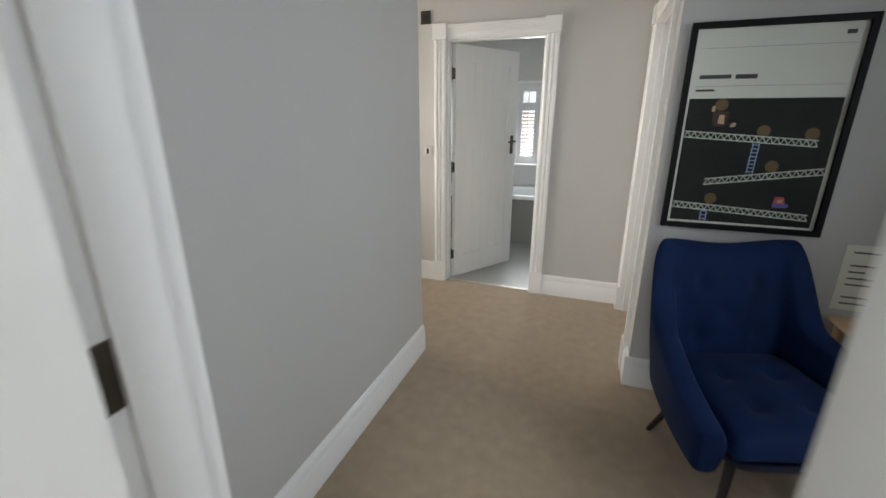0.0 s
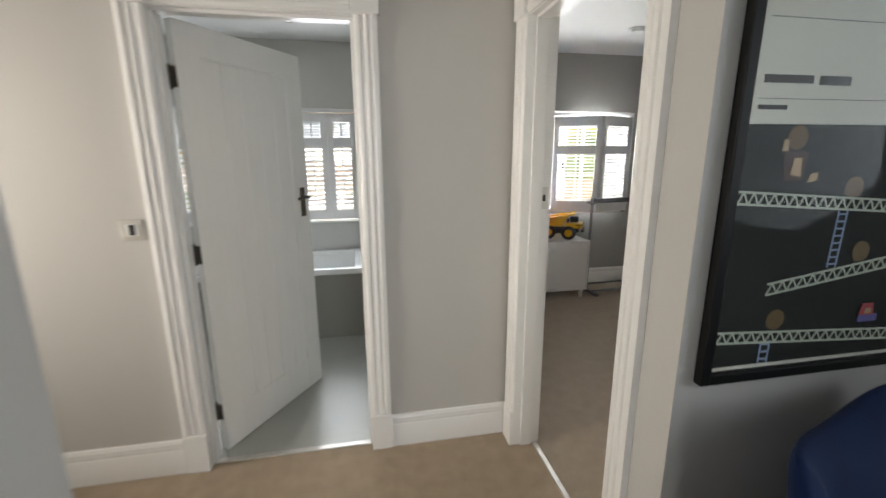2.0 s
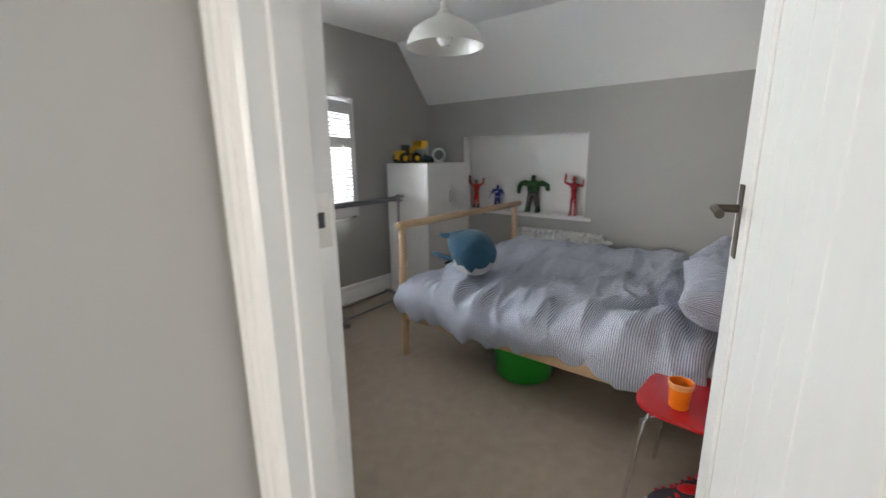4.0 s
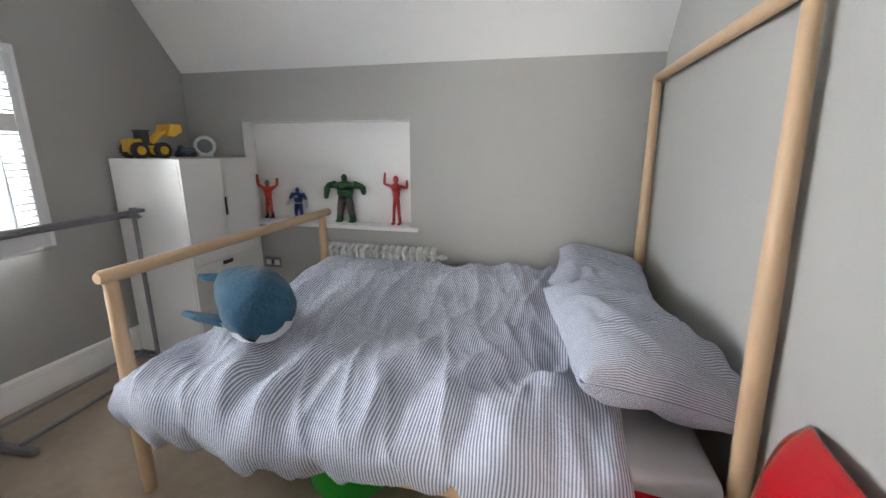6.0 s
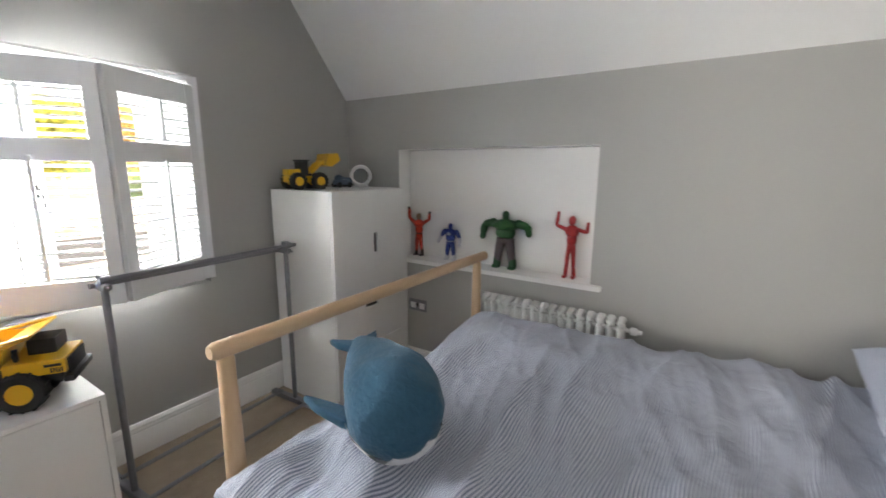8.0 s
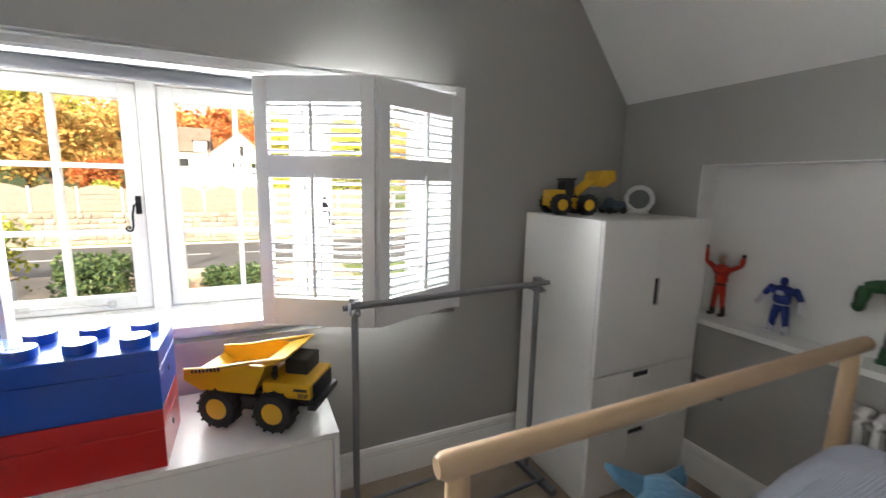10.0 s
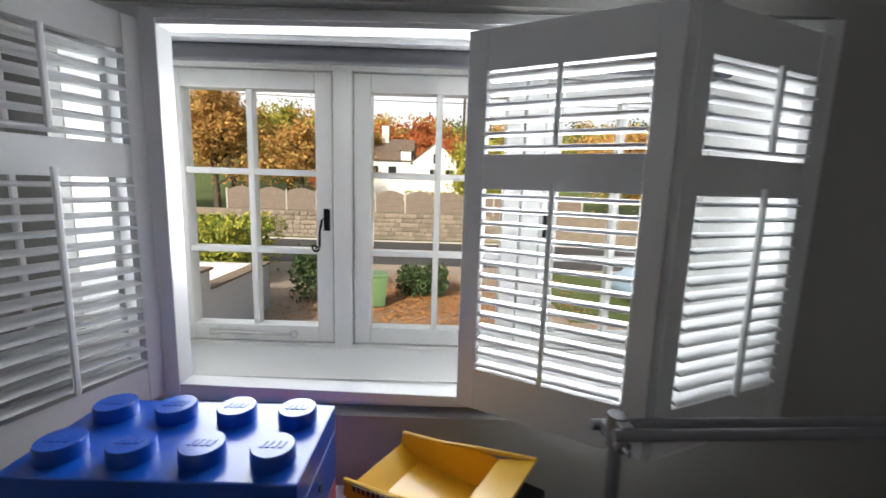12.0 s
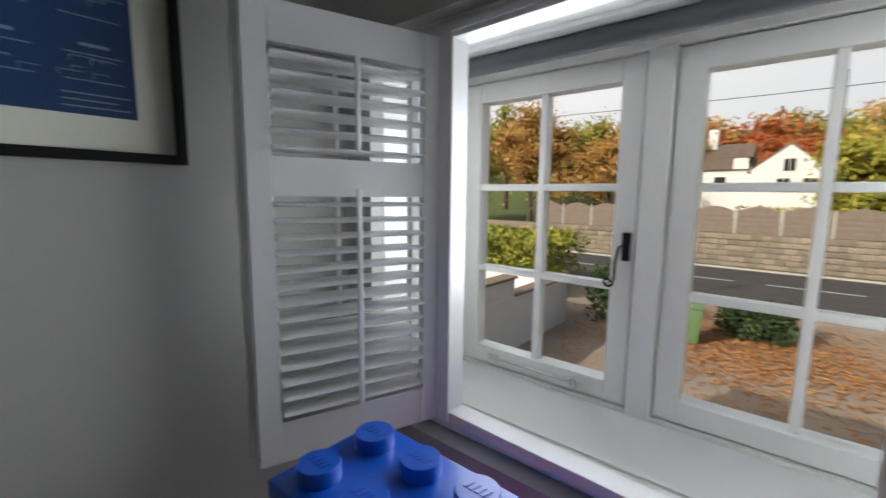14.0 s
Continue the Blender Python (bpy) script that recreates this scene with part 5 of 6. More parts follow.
                if side > 0:
                    for bx, by in ((-0.1, -0.22), (0.1, -0.22), (-0.1, -0.42), (0.1, -0.42)):
                        d2 = (x - bx) ** 2 + (y - by) ** 2
                        z += -0.024 * math.exp(-d2 / 0.0010) - 0.012 * math.exp(-d2 / 0.008) + 0.004
                row.append(bm.verts.new((x, y, z)))
            rows.append(row)
        for i in range(n):
            for j in range(n):
                f = (rows[i][j], rows[i + 1][j], rows[i + 1][j + 1], rows[i][j + 1])
                bm.faces.new(f if side > 0 else f[::-1])
    bmesh.ops.remove_doubles(bm, verts=list(bm.verts), dist=0.0005)
    bmesh.ops.recalc_face_normals(bm, faces=list(bm.faces))
    part("seat", bm, VELVET, root, "", 60)
    for bx, by in ((-0.1, -0.22), (0.1, -0.22), (-0.1, -0.42), (0.1, -0.42)):
        part("button", blob(0.011, 0.011, 0.006, pose(bx, by, 0.398), 12, 8), VELVET, root, "", 60)
    for sx in (-1, 1):
        part("leg", tube([(sx * 0.17, -0.12, 0.26), (sx * 0.255, -0.035, 0.0)], [0.020, 0.012], 12), DARK_WOOD, root, "tapered dark leg", 50)
        part("leg", tube([(sx * 0.17, -0.46, 0.26), (sx * 0.245, -0.545, 0.0)], [0.020, 0.012], 12), DARK_WOOD, root, "tapered dark leg", 50)
    part("under_frame", box(-0.20, -0.50, 0.235, 0.20, -0.08, 0.262, 0.004), DARK_WOOD, root)


armchair()


# ---- framed poster on the landing ----
def poster():
    x0, x1, z0, z1 = 0.645, 1.283, 0.930, 1.823
    y = YP - 0.006
    root = thing("framed_poster", "black framed poster of girders, ladders and barrels", "picture")
    f, d = 0.026, 0.024
    for q in ((x0, z0, x0 + f, z1), (x1 - f, z0, x1, z1), (x0 + f, z0, x1 - f, z0 + f), (x0 + f, z1 - f, x1 - f, z1)):
        part("frame_bar", box(q[0], y - d, q[1], q[2], y - 0.001, q[3], 0.003), FRAME_BLACK, root)
    part("paper", box(x0 + f, y - 0.008, z0 + f, x1 - f, y - 0.004, z1 - f), PAPER, root)
    px0, px1, pz0, pz1 = 0.682, 1.240, 0.966, 1.517
    part("picture_field", box(px0, y - 0.0095, pz0, px1, y - 0.008, pz1), INK, root, "dark printed field")

    def flat(name, pts, mat, k=0, label=""):
        part(name, prism(pts, y - 0.0105 - 0.0006 * k, y - 0.0095, lambda u, v, w: (u, w, v)), mat, root, label)

    def girder(xa, za, xb, zb, h=0.026):
        n = int((xb - xa) / 0.026)
        bm = bmesh.new()
        for o in (0, h):
            merge(bm, prism([(xa, za + o - 0.0025), (xb, zb + o - 0.0025), (xb, zb + o + 0.0025), (xa, za + o + 0.0025)], y - 0.0108, y - 0.0095, lambda u, v, w: (u, w, v)))
        for i in range(2 * n):
            xs, xe = xa + (xb - xa) * i / (2 * n), xa + (xb - xa) * (i + 1) / (2 * n)
            zs, ze = za + (zb - za) * i / (2 * n), za + (zb - za) * (i + 1) / (2 * n)
            p, q = (zs, ze + h) if i % 2 == 0 else (zs + h, ze)
            merge(bm, prism([(xs - 0.002, p), (xs + 0.002, p), (xe + 0.002, q), (xe - 0.002, q)], y - 0.0106, y - 0.0095, lambda u, v, w: (u, w, v)))
        part("printed_girder", bm, GIRDER, root, "pale green printed girder")
    girder(px0 + 0.002, 1.352, 1.190, 1.318)
    girder(0.798, 1.139, px1 - 0.002, 1.203)
    girder(px0 + 0.002, 1.028, 1.222, 0.997)

    def ladder(xc, za, zb, lean):
        bm = bmesh.new()
        for s in (-0.014, 0.010):
            merge(bm, prism([(xc + s, za), (xc + s + 0.004, za), (xc + s + 0.004 + lean, zb), (xc + s + lean, zb)], y - 0.0106, y - 0.0095, lambda u, v, w: (u, w, v)))
        n = max(2, int((zb - za) / 0.016))
        for i in range(n):
            z = za + (zb - za) * (i + 0.5) / n
            l2 = lean * (i + 0.5) / n
            merge(bm, prism([(xc - 0.012 + l2, z - 0.002), (xc + 0.012 + l2, z - 0.002), (xc + 0.012 + l2, z + 0.002), (xc - 0.012 + l2, z + 0.002)], y - 0.0105, y - 0.0095, lambda u, v, w: (u, w, v)))
        part("printed_ladder", bm, LADDER, root, "pale blue printed ladder")
    ladder(0.968, 1.196, 1.330, 0.003)
    ladder(0.820, 0.968, 1.024, 0.0)
    for cx, cz in ((0.811, 1.490), (0.988, 1.381), (1.163, 1.371), (1.046, 1.231), (0.837, 1.076)):
        part("printed_barrel", prism([(cx + 0.025 * math.cos(k * math.pi / 12), cz + 0.025 * math.sin(k * math.pi / 12)) for k in range(24)], y - 0.0107, y - 0.0095, lambda u, v, w: (u, w, v)), BARREL, root, "brown printed barrel")
    # plain patches and bars for the printed marks and titles
    brown, tan = surface("dark_brown_print", (0.07, 0.03, 0.02), 0.7), surface("tan_print", (0.52, 0.36, 0.20), 0.7)
    flat("printed_patch", [(0.790, 1.400), (0.838, 1.400), (0.846, 1.462), (0.782, 1.462)], brown, 1)
    flat("printed_patch", [(0.806, 1.412), (0.832, 1.408), (0.830, 1.448), (0.810, 1.448)], tan, 2)
    flat("printed_patch", [(0.856, 1.396), (0.876, 1.398), (0.880, 1.416), (0.862, 1.414)], tan, 2)
    flat("printed_patch", [(0.776, 1.462), (0.790, 1.462), (0.788, 1.486), (0.778, 1.486)], tan, 2)
    flat("printed_patch", [(1.082, 1.050), (1.140, 1.050), (1.140, 1.068), (1.082, 1.068)], surface("purple_print", (0.13, 0.12, 0.36), 0.7), 1)
    flat("printed_patch", [(1.082, 1.068), (1.126, 1.068), (1.120, 1.098), (1.086, 1.098)], surface("pink_print", (0.50, 0.08, 0.09), 0.7), 2)
    flat("printed_patch", [(1.096, 1.072), (1.116, 1.072), (1.114, 1.086), (1.098, 1.086)], tan, 3)
    for q in ((0.706, 1.598, 0.826, 1.614), (0.842, 1.596, 0.922, 1.614)):
        part("title_bar", box(q[0], y - 0.0092, q[1], q[2], y - 0.008, q[3]), PRINT_GREY, root)
    part("subtitle_bar", box(0.700, y - 0.0092, 1.546, 0.772, y - 0.008, 1.555), PRINT_GREY, root)
    for z in (1.567, 1.72):
        part("rule_line", box(0.700, y - 0.0088, z, 1.235, y - 0.008, z + 0.0012), PRINT_GREY, root)
    part("corner_mark", box(1.19, y - 0.009, 1.752, 1.222, y - 0.008, 1.768), PRINT_GREY, root)
    g = part("glazing", box(x0 + f, y - 0.0165, z0 + f, x1 - f, y - 0.0145, z1 - f), PICTURE_GLASS, root)
    g.visible_shadow = False


poster()
# notice and pale table top beside the armchair
note = thing("paper_notice", "white printed paper sheet on the wall", "notice")
part("sheet", box(1.395, YP - 0.009, 0.60, 1.62, YP - 0.0065, 0.905), PAPER, note)
for k, w in enumerate((0.10, 0.0, 0.12, 0.06, 0.15, 0.16, 0.0, 0.16, 0.15)):
    if w:
        part("text_bar", box(1.425, YP - 0.0098, 0.868 - k * 0.03, 1.425 + w, YP - 0.009, 0.875 - k * 0.03), PRINT_GREY, note)
tbl = thing("side_table", "small pale wooden side table beside the armchair", "side table", pose(1.58, 2.28, 0))
part("tabletop", box(-0.19, -0.19, 0.555, 0.19, 0.19, 0.58, 0.006), PALE_WOOD, tbl)
for sx in (-1, 1):
    for sy in (-1, 1):
        part("leg", tube([(sx * 0.155, sy * 0.155, 0), (sx * 0.155, sy * 0.155, 0.555)], [0.014, 0.018], 10), PALE_WOOD_UP, tbl, "", 50)

# ---- blueprint picture in the bedroom ----
def blueprint():
    y0, y1, z0, z1 = 4.857, 5.545, 1.522, 2.31
    x = XW
    root = thing("framed_blueprint", "black framed blue technical print with a cream mount", "picture")
    f = 0.020
    for q in ((y0, z0, y0 + f, z1), (y1 - f, z0, y1, z1), (y0 + f, z0, y1 - f, z0 + f), (y0 + f, z1 - f, y1 - f, z1)):
        part("frame_bar", box(x + 0.001, q[0], q[1], x + 0.022, q[2], q[3], 0.003), FRAME_BLACK, root)
    part("mount", box(x + 0.004, y0 + f, z0 + f, x + 0.008, y1 - f, z1 - f), PAPER, root)
    part("print", box(x + 0.008, y0 + 0.085, z0 + 0.085, x + 0.0095, y1 - 0.085, z1 - 0.085), BLUEPRINT, root)
    rng = random.Random(4)
    for r in range(5):
        for c in range(4):
            yc, zc = y0 + 0.15 + c * 0.130, z0 + 0.165 + r * 0.115
            part("drawn_line", box(x + 0.0095, yc - 0.045, zc + 0.030, x + 0.0102, yc + 0.045, zc + 0.032), BLUE_LINE, root)
            part("drawn_line", box(x + 0.0095, yc - 0.045, zc - 0.018, x + 0.0102, yc + 0.045, zc - 0.016), BLUE_LINE, root)
            part("drawn_label", box(x + 0.0095, yc - 0.02, zc + 0.045, x + 0.0102, yc + 0.025, zc + 0.051), BLUE_LINE, root)
            bm = bmesh.new()
            for k in range(7):
                u, v = rng.uniform(-0.04, 0.04), rng.uniform(-0.012, 0.026)
                w = rng.uniform(0.008, 0.022)
                box(x + 0.0095, yc + u - w, zc + v, x + 0.0101, yc + u + w, zc + v + 0.0012, bm=bm)
                box(x + 0.0095, yc + u - w, zc + v - 0.010, x + 0.0101, yc + u - w + 0.0012, zc + v, bm=bm)
            part("drawing", bm, BLUE_LINE, root)
    for k in range(3):
        part("drawn_label", box(x + 0.0095, y1 - 0.20, z0 + 0.098 + k * 0.012, x + 0.0102, y1 - 0.095 - 0.02 * (k % 2), z0 + 0.1005 + k * 0.012), BLUE_LINE, root)
    g = part("glazing", box(x + 0.0145, y0 + f, z0 + f, x + 0.0165, y1 - f, z1 - f), PICTURE_GLASS, root)
    g.visible_shadow = False


blueprint()

# ---- landing fixtures ----
sw = thing("light_switch", "square nickel switch plate beside the bathroom door", "switch")
part("plate", box(-1.083, YB - 0.007, 1.122, -0.999, YB - 0.0005, 1.206, 0.002), NICKEL, sw)
part("rocker", box(-1.052, YB - 0.012, 1.142, -1.030, YB - 0.006, 1.186, 0.003), BLACK, sw)
part("surround", box(-1.066, YB - 0.009, 1.139, -1.016, YB - 0.0065, 1.189, 0.001), WHITE_PLASTIC, sw)
ctl = thing("wall_control", "small bronze wall control beside the bathroom door", "wall control")
part("plate", box(-1.09, YB - 0.010, 2.132, -1.008, YB - 0.0005, 2.224, 0.003), BRONZE, ctl)
part("display", box(-1.075, YB - 0.013, 2.158, -1.023, YB - 0.009, 2.200, 0.002), BLACK, ctl)

# ---- bathroom ----
tubx = (-1.84, -0.14)
bath = thing("bathtub", "white bath with a grey panel under the window", "bathtub")
part("panel", box(tubx[0], 5.015, 0.0, tubx[1], 5.035, 0.535, 0.002), BATH_PANEL, bath, "grey bath panel")
part("end_panel", box(tubx[1] - 0.02, 5.037, 0.0, tubx[1], 5.735, 0.535, 0.002), BATH_PANEL, bath, "grey bath panel")
b = box(tubx[0], 4.995, 0.535, tubx[1] + 0.01, 5.065, 0.585, 0.012)
box(tubx[0], 5.67, 0.535, tubx[1] + 0.01, 5.738, 0.585, 0.012, bm=b)
box(tubx[0], 5.065, 0.535, tubx[0] + 0.08, 5.67, 0.585, 0.012, bm=b)
box(tubx[1] - 0.07, 5.065, 0.535, tubx[1] + 0.01, 5.67, 0.585, 0.012, bm=b)
part("rim", b, ENAMEL, bath)
b = prism([(5.06, 0.56), (5.10, 0.20), (5.16, 0.14), (5.58, 0.14), (5.64, 0.20), (5.68, 0.56), (5.70, 0.56), (5.66, 0.18), (5.60, 0.12), (5.14, 0.12), (5.08, 0.18), (5.04, 0.56)], tubx[0] + 0.06, tubx[1] - 0.05, lambda u, v, w: (w, u, v))
box(tubx[0] + 0.055, 5.05, 0.13, tubx[0] + 0.07, 5.69, 0.56, bm=b)
box(tubx[1] - 0.06, 5.05, 0.13, tubx[1] - 0.045, 5.69, 0.56, bm=b)
part("basin", b, ENAMEL, bath)
TILE = surface("pale_wall_tile", (0.62, 0.62, 0.60), 0.22, 0.03, 5, random_by=0.04)
structure("bath_splashback", box(-2.2, 5.730, 0.587, XL - 0.006, 5.738, 0.84, 0.001), TILE, "pale tiled strip above the bath", "tiles")
structure("bathroom_window_sill", box(-0.72, 5.70, 0.845, -0.10, 6.0, 0.862, 0.003), TRIM, "white bathroom window sill", "window sill")
structure("bathroom_window_sill_2", box(-2.22, 5.70, 0.845, -1.28, 6.0, 0.862, 0.003), TRIM, "white bathroom window sill", "window sill")
for k, (xa, xb) in enumerate(((-0.70, -0.12), (-2.2, -1.3))):
    b = box(xa, 5.745, 0.862, xa + 0.03, 5.80, 1.868, 0.003)
    box(xb - 0.03, 5.745, 0.862, xb, 5.80, 1.868, 0.003, bm=b)
    box(xa + 0.03, 5.745, 1.835, xb - 0.03, 5.80, 1.868, 0.003, bm=b)
    structure(f"bathroom_shutter_frame_{k + 1}", b, SHUTTER, "white frame of the bathroom shutters", "shutter frame")
    w = (xb - xa - 0.064) / 2
    for i in range(2):
        shutter_panel(pose(xa + 0.031 + i * (w + 0.002), 5.775, 0.868, 0, 0, 0), w, 0.962, "white louvred shutter closed over the bathroom window", 28, rail=0.09, mid=0.70, slats=(6, 13))
spot = thing("ceiling_spotlight", "small recessed bathroom ceiling spotlight", "spotlight", pose(-0.585, 5.20, CEIL_L))
part("bezel", lathe([(0.045, 0), (0.045, -0.005), (0.033, -0.006), (0.030, -0.001)], 24, closed=False), NICKEL, spot, "", 40)
EMIT, en, el, eb = node_mat("spot_lens")
eb.inputs["Emission Color"].default_value, eb.inputs["Emission Strength"].default_value = (1, 0.95, 0.85, 1), 6.0
part("lens", lathe([(0.030, -0.001), (0.0, -0.002)], 24, closed=False), EMIT, spot, "lit lens")

# window furniture: stay bars and curled handles
for x0, x1, hs in ((CAS[0][0], CAS[0][1], 1), (CAS[2][0], CAS[2][1], -1)):
    st = thing("window_stay", "grey iron casement stay on the sash's bottom rail", "window stay")
    zc = 0.885
    part("stay_bar", tube([(x0 + 0.13, 6.408, zc), (x0 + 0.22, 6.402, zc + 0.004), (x0 + 0.40, 6.402, zc), (x0 + 0.44, 6.404, zc + 0.002)], 0.005, 8), NICKEL, st, "", 50)
    part("stay_plate", box(x0 + 0.12, 6.408, zc - 0.012, x0 + 0.165, 6.4145, zc + 0.012, 0.002), NICKEL, st)
    part("stay_curl", tube([(x0 + 0.445 + 0.014 * math.cos(k * 0.7), 6.403, zc + 0.002 + 0.014 * math.sin(k * 0.7)) for k in range(10)], 0.004, 8), NICKEL, st, "", 50)
    hd = thing("casement_fastener", "black iron monkey-tail window fastener", "window fastener")
    hx = x1 - 0.022 if hs > 0 else x0 + 0.022
    part("back_plate", box(hx - 0.011, 6.407, 1.285, hx + 0.011, 6.4145, 1.365, 0.002), FRAME_BLACK, hd)
    curl = [(hx, 6.400, 1.335), (hx - hs * 0.012, 6.388, 1.325), (hx - hs * 0.020, 6.386, 1.28), (hx - hs * 0.020, 6.386, 1.235)]
    curl += [(hx - hs * (0.036 + 0.016 * (1 - k * 0.07) * -math.cos(k * 0.62)), 6.386, 1.225 - 0.016 * (1 - k * 0.07) * math.sin(k * 0.62)) for k in range(1, 14)]
    part("tail", tube(curl, 0.0042, 8), FRAME_BLACK, hd, "", 50)
structure("sill_track", box(WX0 + 0.05, YN + 0.15, WZ0 - 0.001, 2.75, YN + 0.158, WZ0 + 0.006), TRIM, "white track on the window board", "track")


# ---- the garden and the road below the window ----
def leaf_mat(name, a, b_, c):
    """Foliage whose leaves differ piece by piece."""
    m, n, l, bs = node_mat(name)
    g = n.new("ShaderNodeNewGeometry")
    r = n.new("ShaderNodeValToRGB")
    r.color_ramp.elements[0].color, r.color_ramp.elements[1].color = (*a, 1), (*c, 1)
    e = r.color_ramp.elements.new(0.5)
    e.color = (*b_, 1)
    l.new(g.outputs["Random Per Island"], r.inputs[0])
    l.new(r.outputs[0], bs.inputs["Base Color"])
    bs.inputs["Roughness"].default_value = 0.65
    bs.inputs["Subsurface Weight"].default_value = 0.0
    return m


GRAVEL = surface("gravel_drive", (0.40, 0.33, 0.25), 0.9, 0.25, 0.8, 1.0, 25)
GRASS = surface("garden_grass", (0.10, 0.14, 0.03), 0.9, 0.3, 1.2, 1.0, 30)
ASPHALT = surface("asphalt", (0.075, 0.072, 0.07), 0.85, 0.2, 2.0, 0.8, 60)
ROAD_PAINT = surface("road_paint", (0.6, 0.6, 0.58), 0.7, 0.1, 8)
RENDER_WHITE = surface("white_render", (0.70, 0.70, 0.68), 0.8, 0.06, 2, 0.5, 60)
COPING = surface("brown_stone_coping", (0.26, 0.20, 0.14), 0.8, 0.2, 6, 0.5, 60)
STONE = surface("field_stone", (0.26, 0.22, 0.17), 0.9, 0.25, 3, 0.8, 20, random_by=0.25)
FENCE = surface("weathered_fence_wood", (0.21, 0.17, 0.135), 0.85, 0.2, 5, 0.4, 40)
POST = surface("concrete_post", (0.42, 0.40, 0.37), 0.85, 0.1, 5, 0.4, 40)
BIN_GREEN = surface("green_bin_plastic", (0.14, 0.24, 0.10), 0.5, 0.06, 5)
SLATE = surface("brown_roof_tiles", (0.16, 0.12, 0.09), 0.8, 0.2, 3, 0.6, 20)
BARK = surface("bark", (0.09, 0.07, 0.05), 0.9, 0.25, 5, 0.8, 25)
CAR_BLUE = surface("pale_blue_car_paint", (0.30, 0.42, 0.55), 0.25, 0.03, 3, coat=0.6)
CAR_GLASS = surface("dark_car_glass", (0.02, 0.025, 0.03), 0.08, 0.05, 3)
ORANGE_LEAF = leaf_mat("orange_leaves", (0.44, 0.20, 0.05), (0.52, 0.31, 0.08), (0.42, 0.32, 0.09))
RED_LEAF = leaf_mat("russet_leaves", (0.30, 0.05, 0.012), (0.40, 0.10, 0.02), (0.30, 0.14, 0.03))
YELLOW_LEAF = leaf_mat("yellow_green_leaves", (0.26, 0.28, 0.03), (0.42, 0.36, 0.04), (0.14, 0.20, 0.025))
GREEN_LEAF = leaf_mat("hedge_leaves", (0.10, 0.16, 0.02), (0.28, 0.30, 0.03), (0.42, 0.38, 0.04))
DARK_LEAF = leaf_mat("dark_shrub_leaves", (0.02, 0.045, 0.012), (0.04, 0.08, 0.02), (0.07, 0.09, 0.02))
LITTER = leaf_mat("fallen_leaves", (0.40, 0.18, 0.05), (0.50, 0.27, 0.10), (0.30, 0.13, 0.05))

structure("ground", box(-400, 6.45, GROUND - 0.3, 400, 700, GROUND), GRAVEL, "gravel drive and garden ground", "ground")
# unseen wall, added so that sunlight doesn't pass below the bedroom floor
structure("lower_wall_light_block", box(-2.8, 6.0, GROUND, XE + 0.3, 6.43, -0.12), RENDER_WHITE, "unseen lower house wall added to block light under the floor", "wall")
structure("lawn", box(5.5, 16.0, GROUND, 60, 22.6, GROUND + 0.02), GRASS, "green lawn beside the drive", "lawn")
structure("verge", box(-60, 31.1, GROUND, 60, 31.85, GROUND + 0.08), GRASS, "grass verge under the stone wall", "verge")
structure("road", box(-90, 23.6, GROUND, 90, 31.0, GROUND + 0.012), ASPHALT, "grey asphalt road", "road")
structure("road_edge_kerb", box(-90, 31.0, GROUND, 90, 31.1, GROUND + 0.11, 0.01), POST, "pale kerb stones", "kerb")
for k in range(12):
    structure("road_line", box(-24 + k * 4.2, 27.2, GROUND + 0.012, -21 + k * 4.2, 27.34, GROUND + 0.017), ROAD_PAINT, "white painted road line", "road line")

rng = random.Random(7)


def cards(n, place, size, flat=0.0):
    """Many small folded leaves as one mesh, each its own island."""
    vs, fs = [], []
    for _ in range(n):
        p = place()
        s = size * rng.uniform(0.6, 1.3)
        e = Euler((rng.uniform(-1.2, 1.2) * (1 - flat), rng.uniform(-1.2, 1.2) * (1 - flat), rng.uniform(0, 6.28)))
        m = e.to_matrix()
        k = len(vs)
        for q in ((-0.5, 0, 0), (0, -0.28, 0.12), (0.55, 0, 0), (0, 0.28, 0.12)):
            vs.append(p + m @ (Vector(q) * s))
        fs.append((k, k + 1, k + 2, k + 3))
    me = bpy.data.meshes.new("leaves")
    me.from_pydata(vs, [], fs)
    return me


def leaf_part(name, me, mat, parent=None):
    me.materials.append(mat)
    ob = new(name, me)
    if parent is not None:
        ob.parent = parent
    return ob


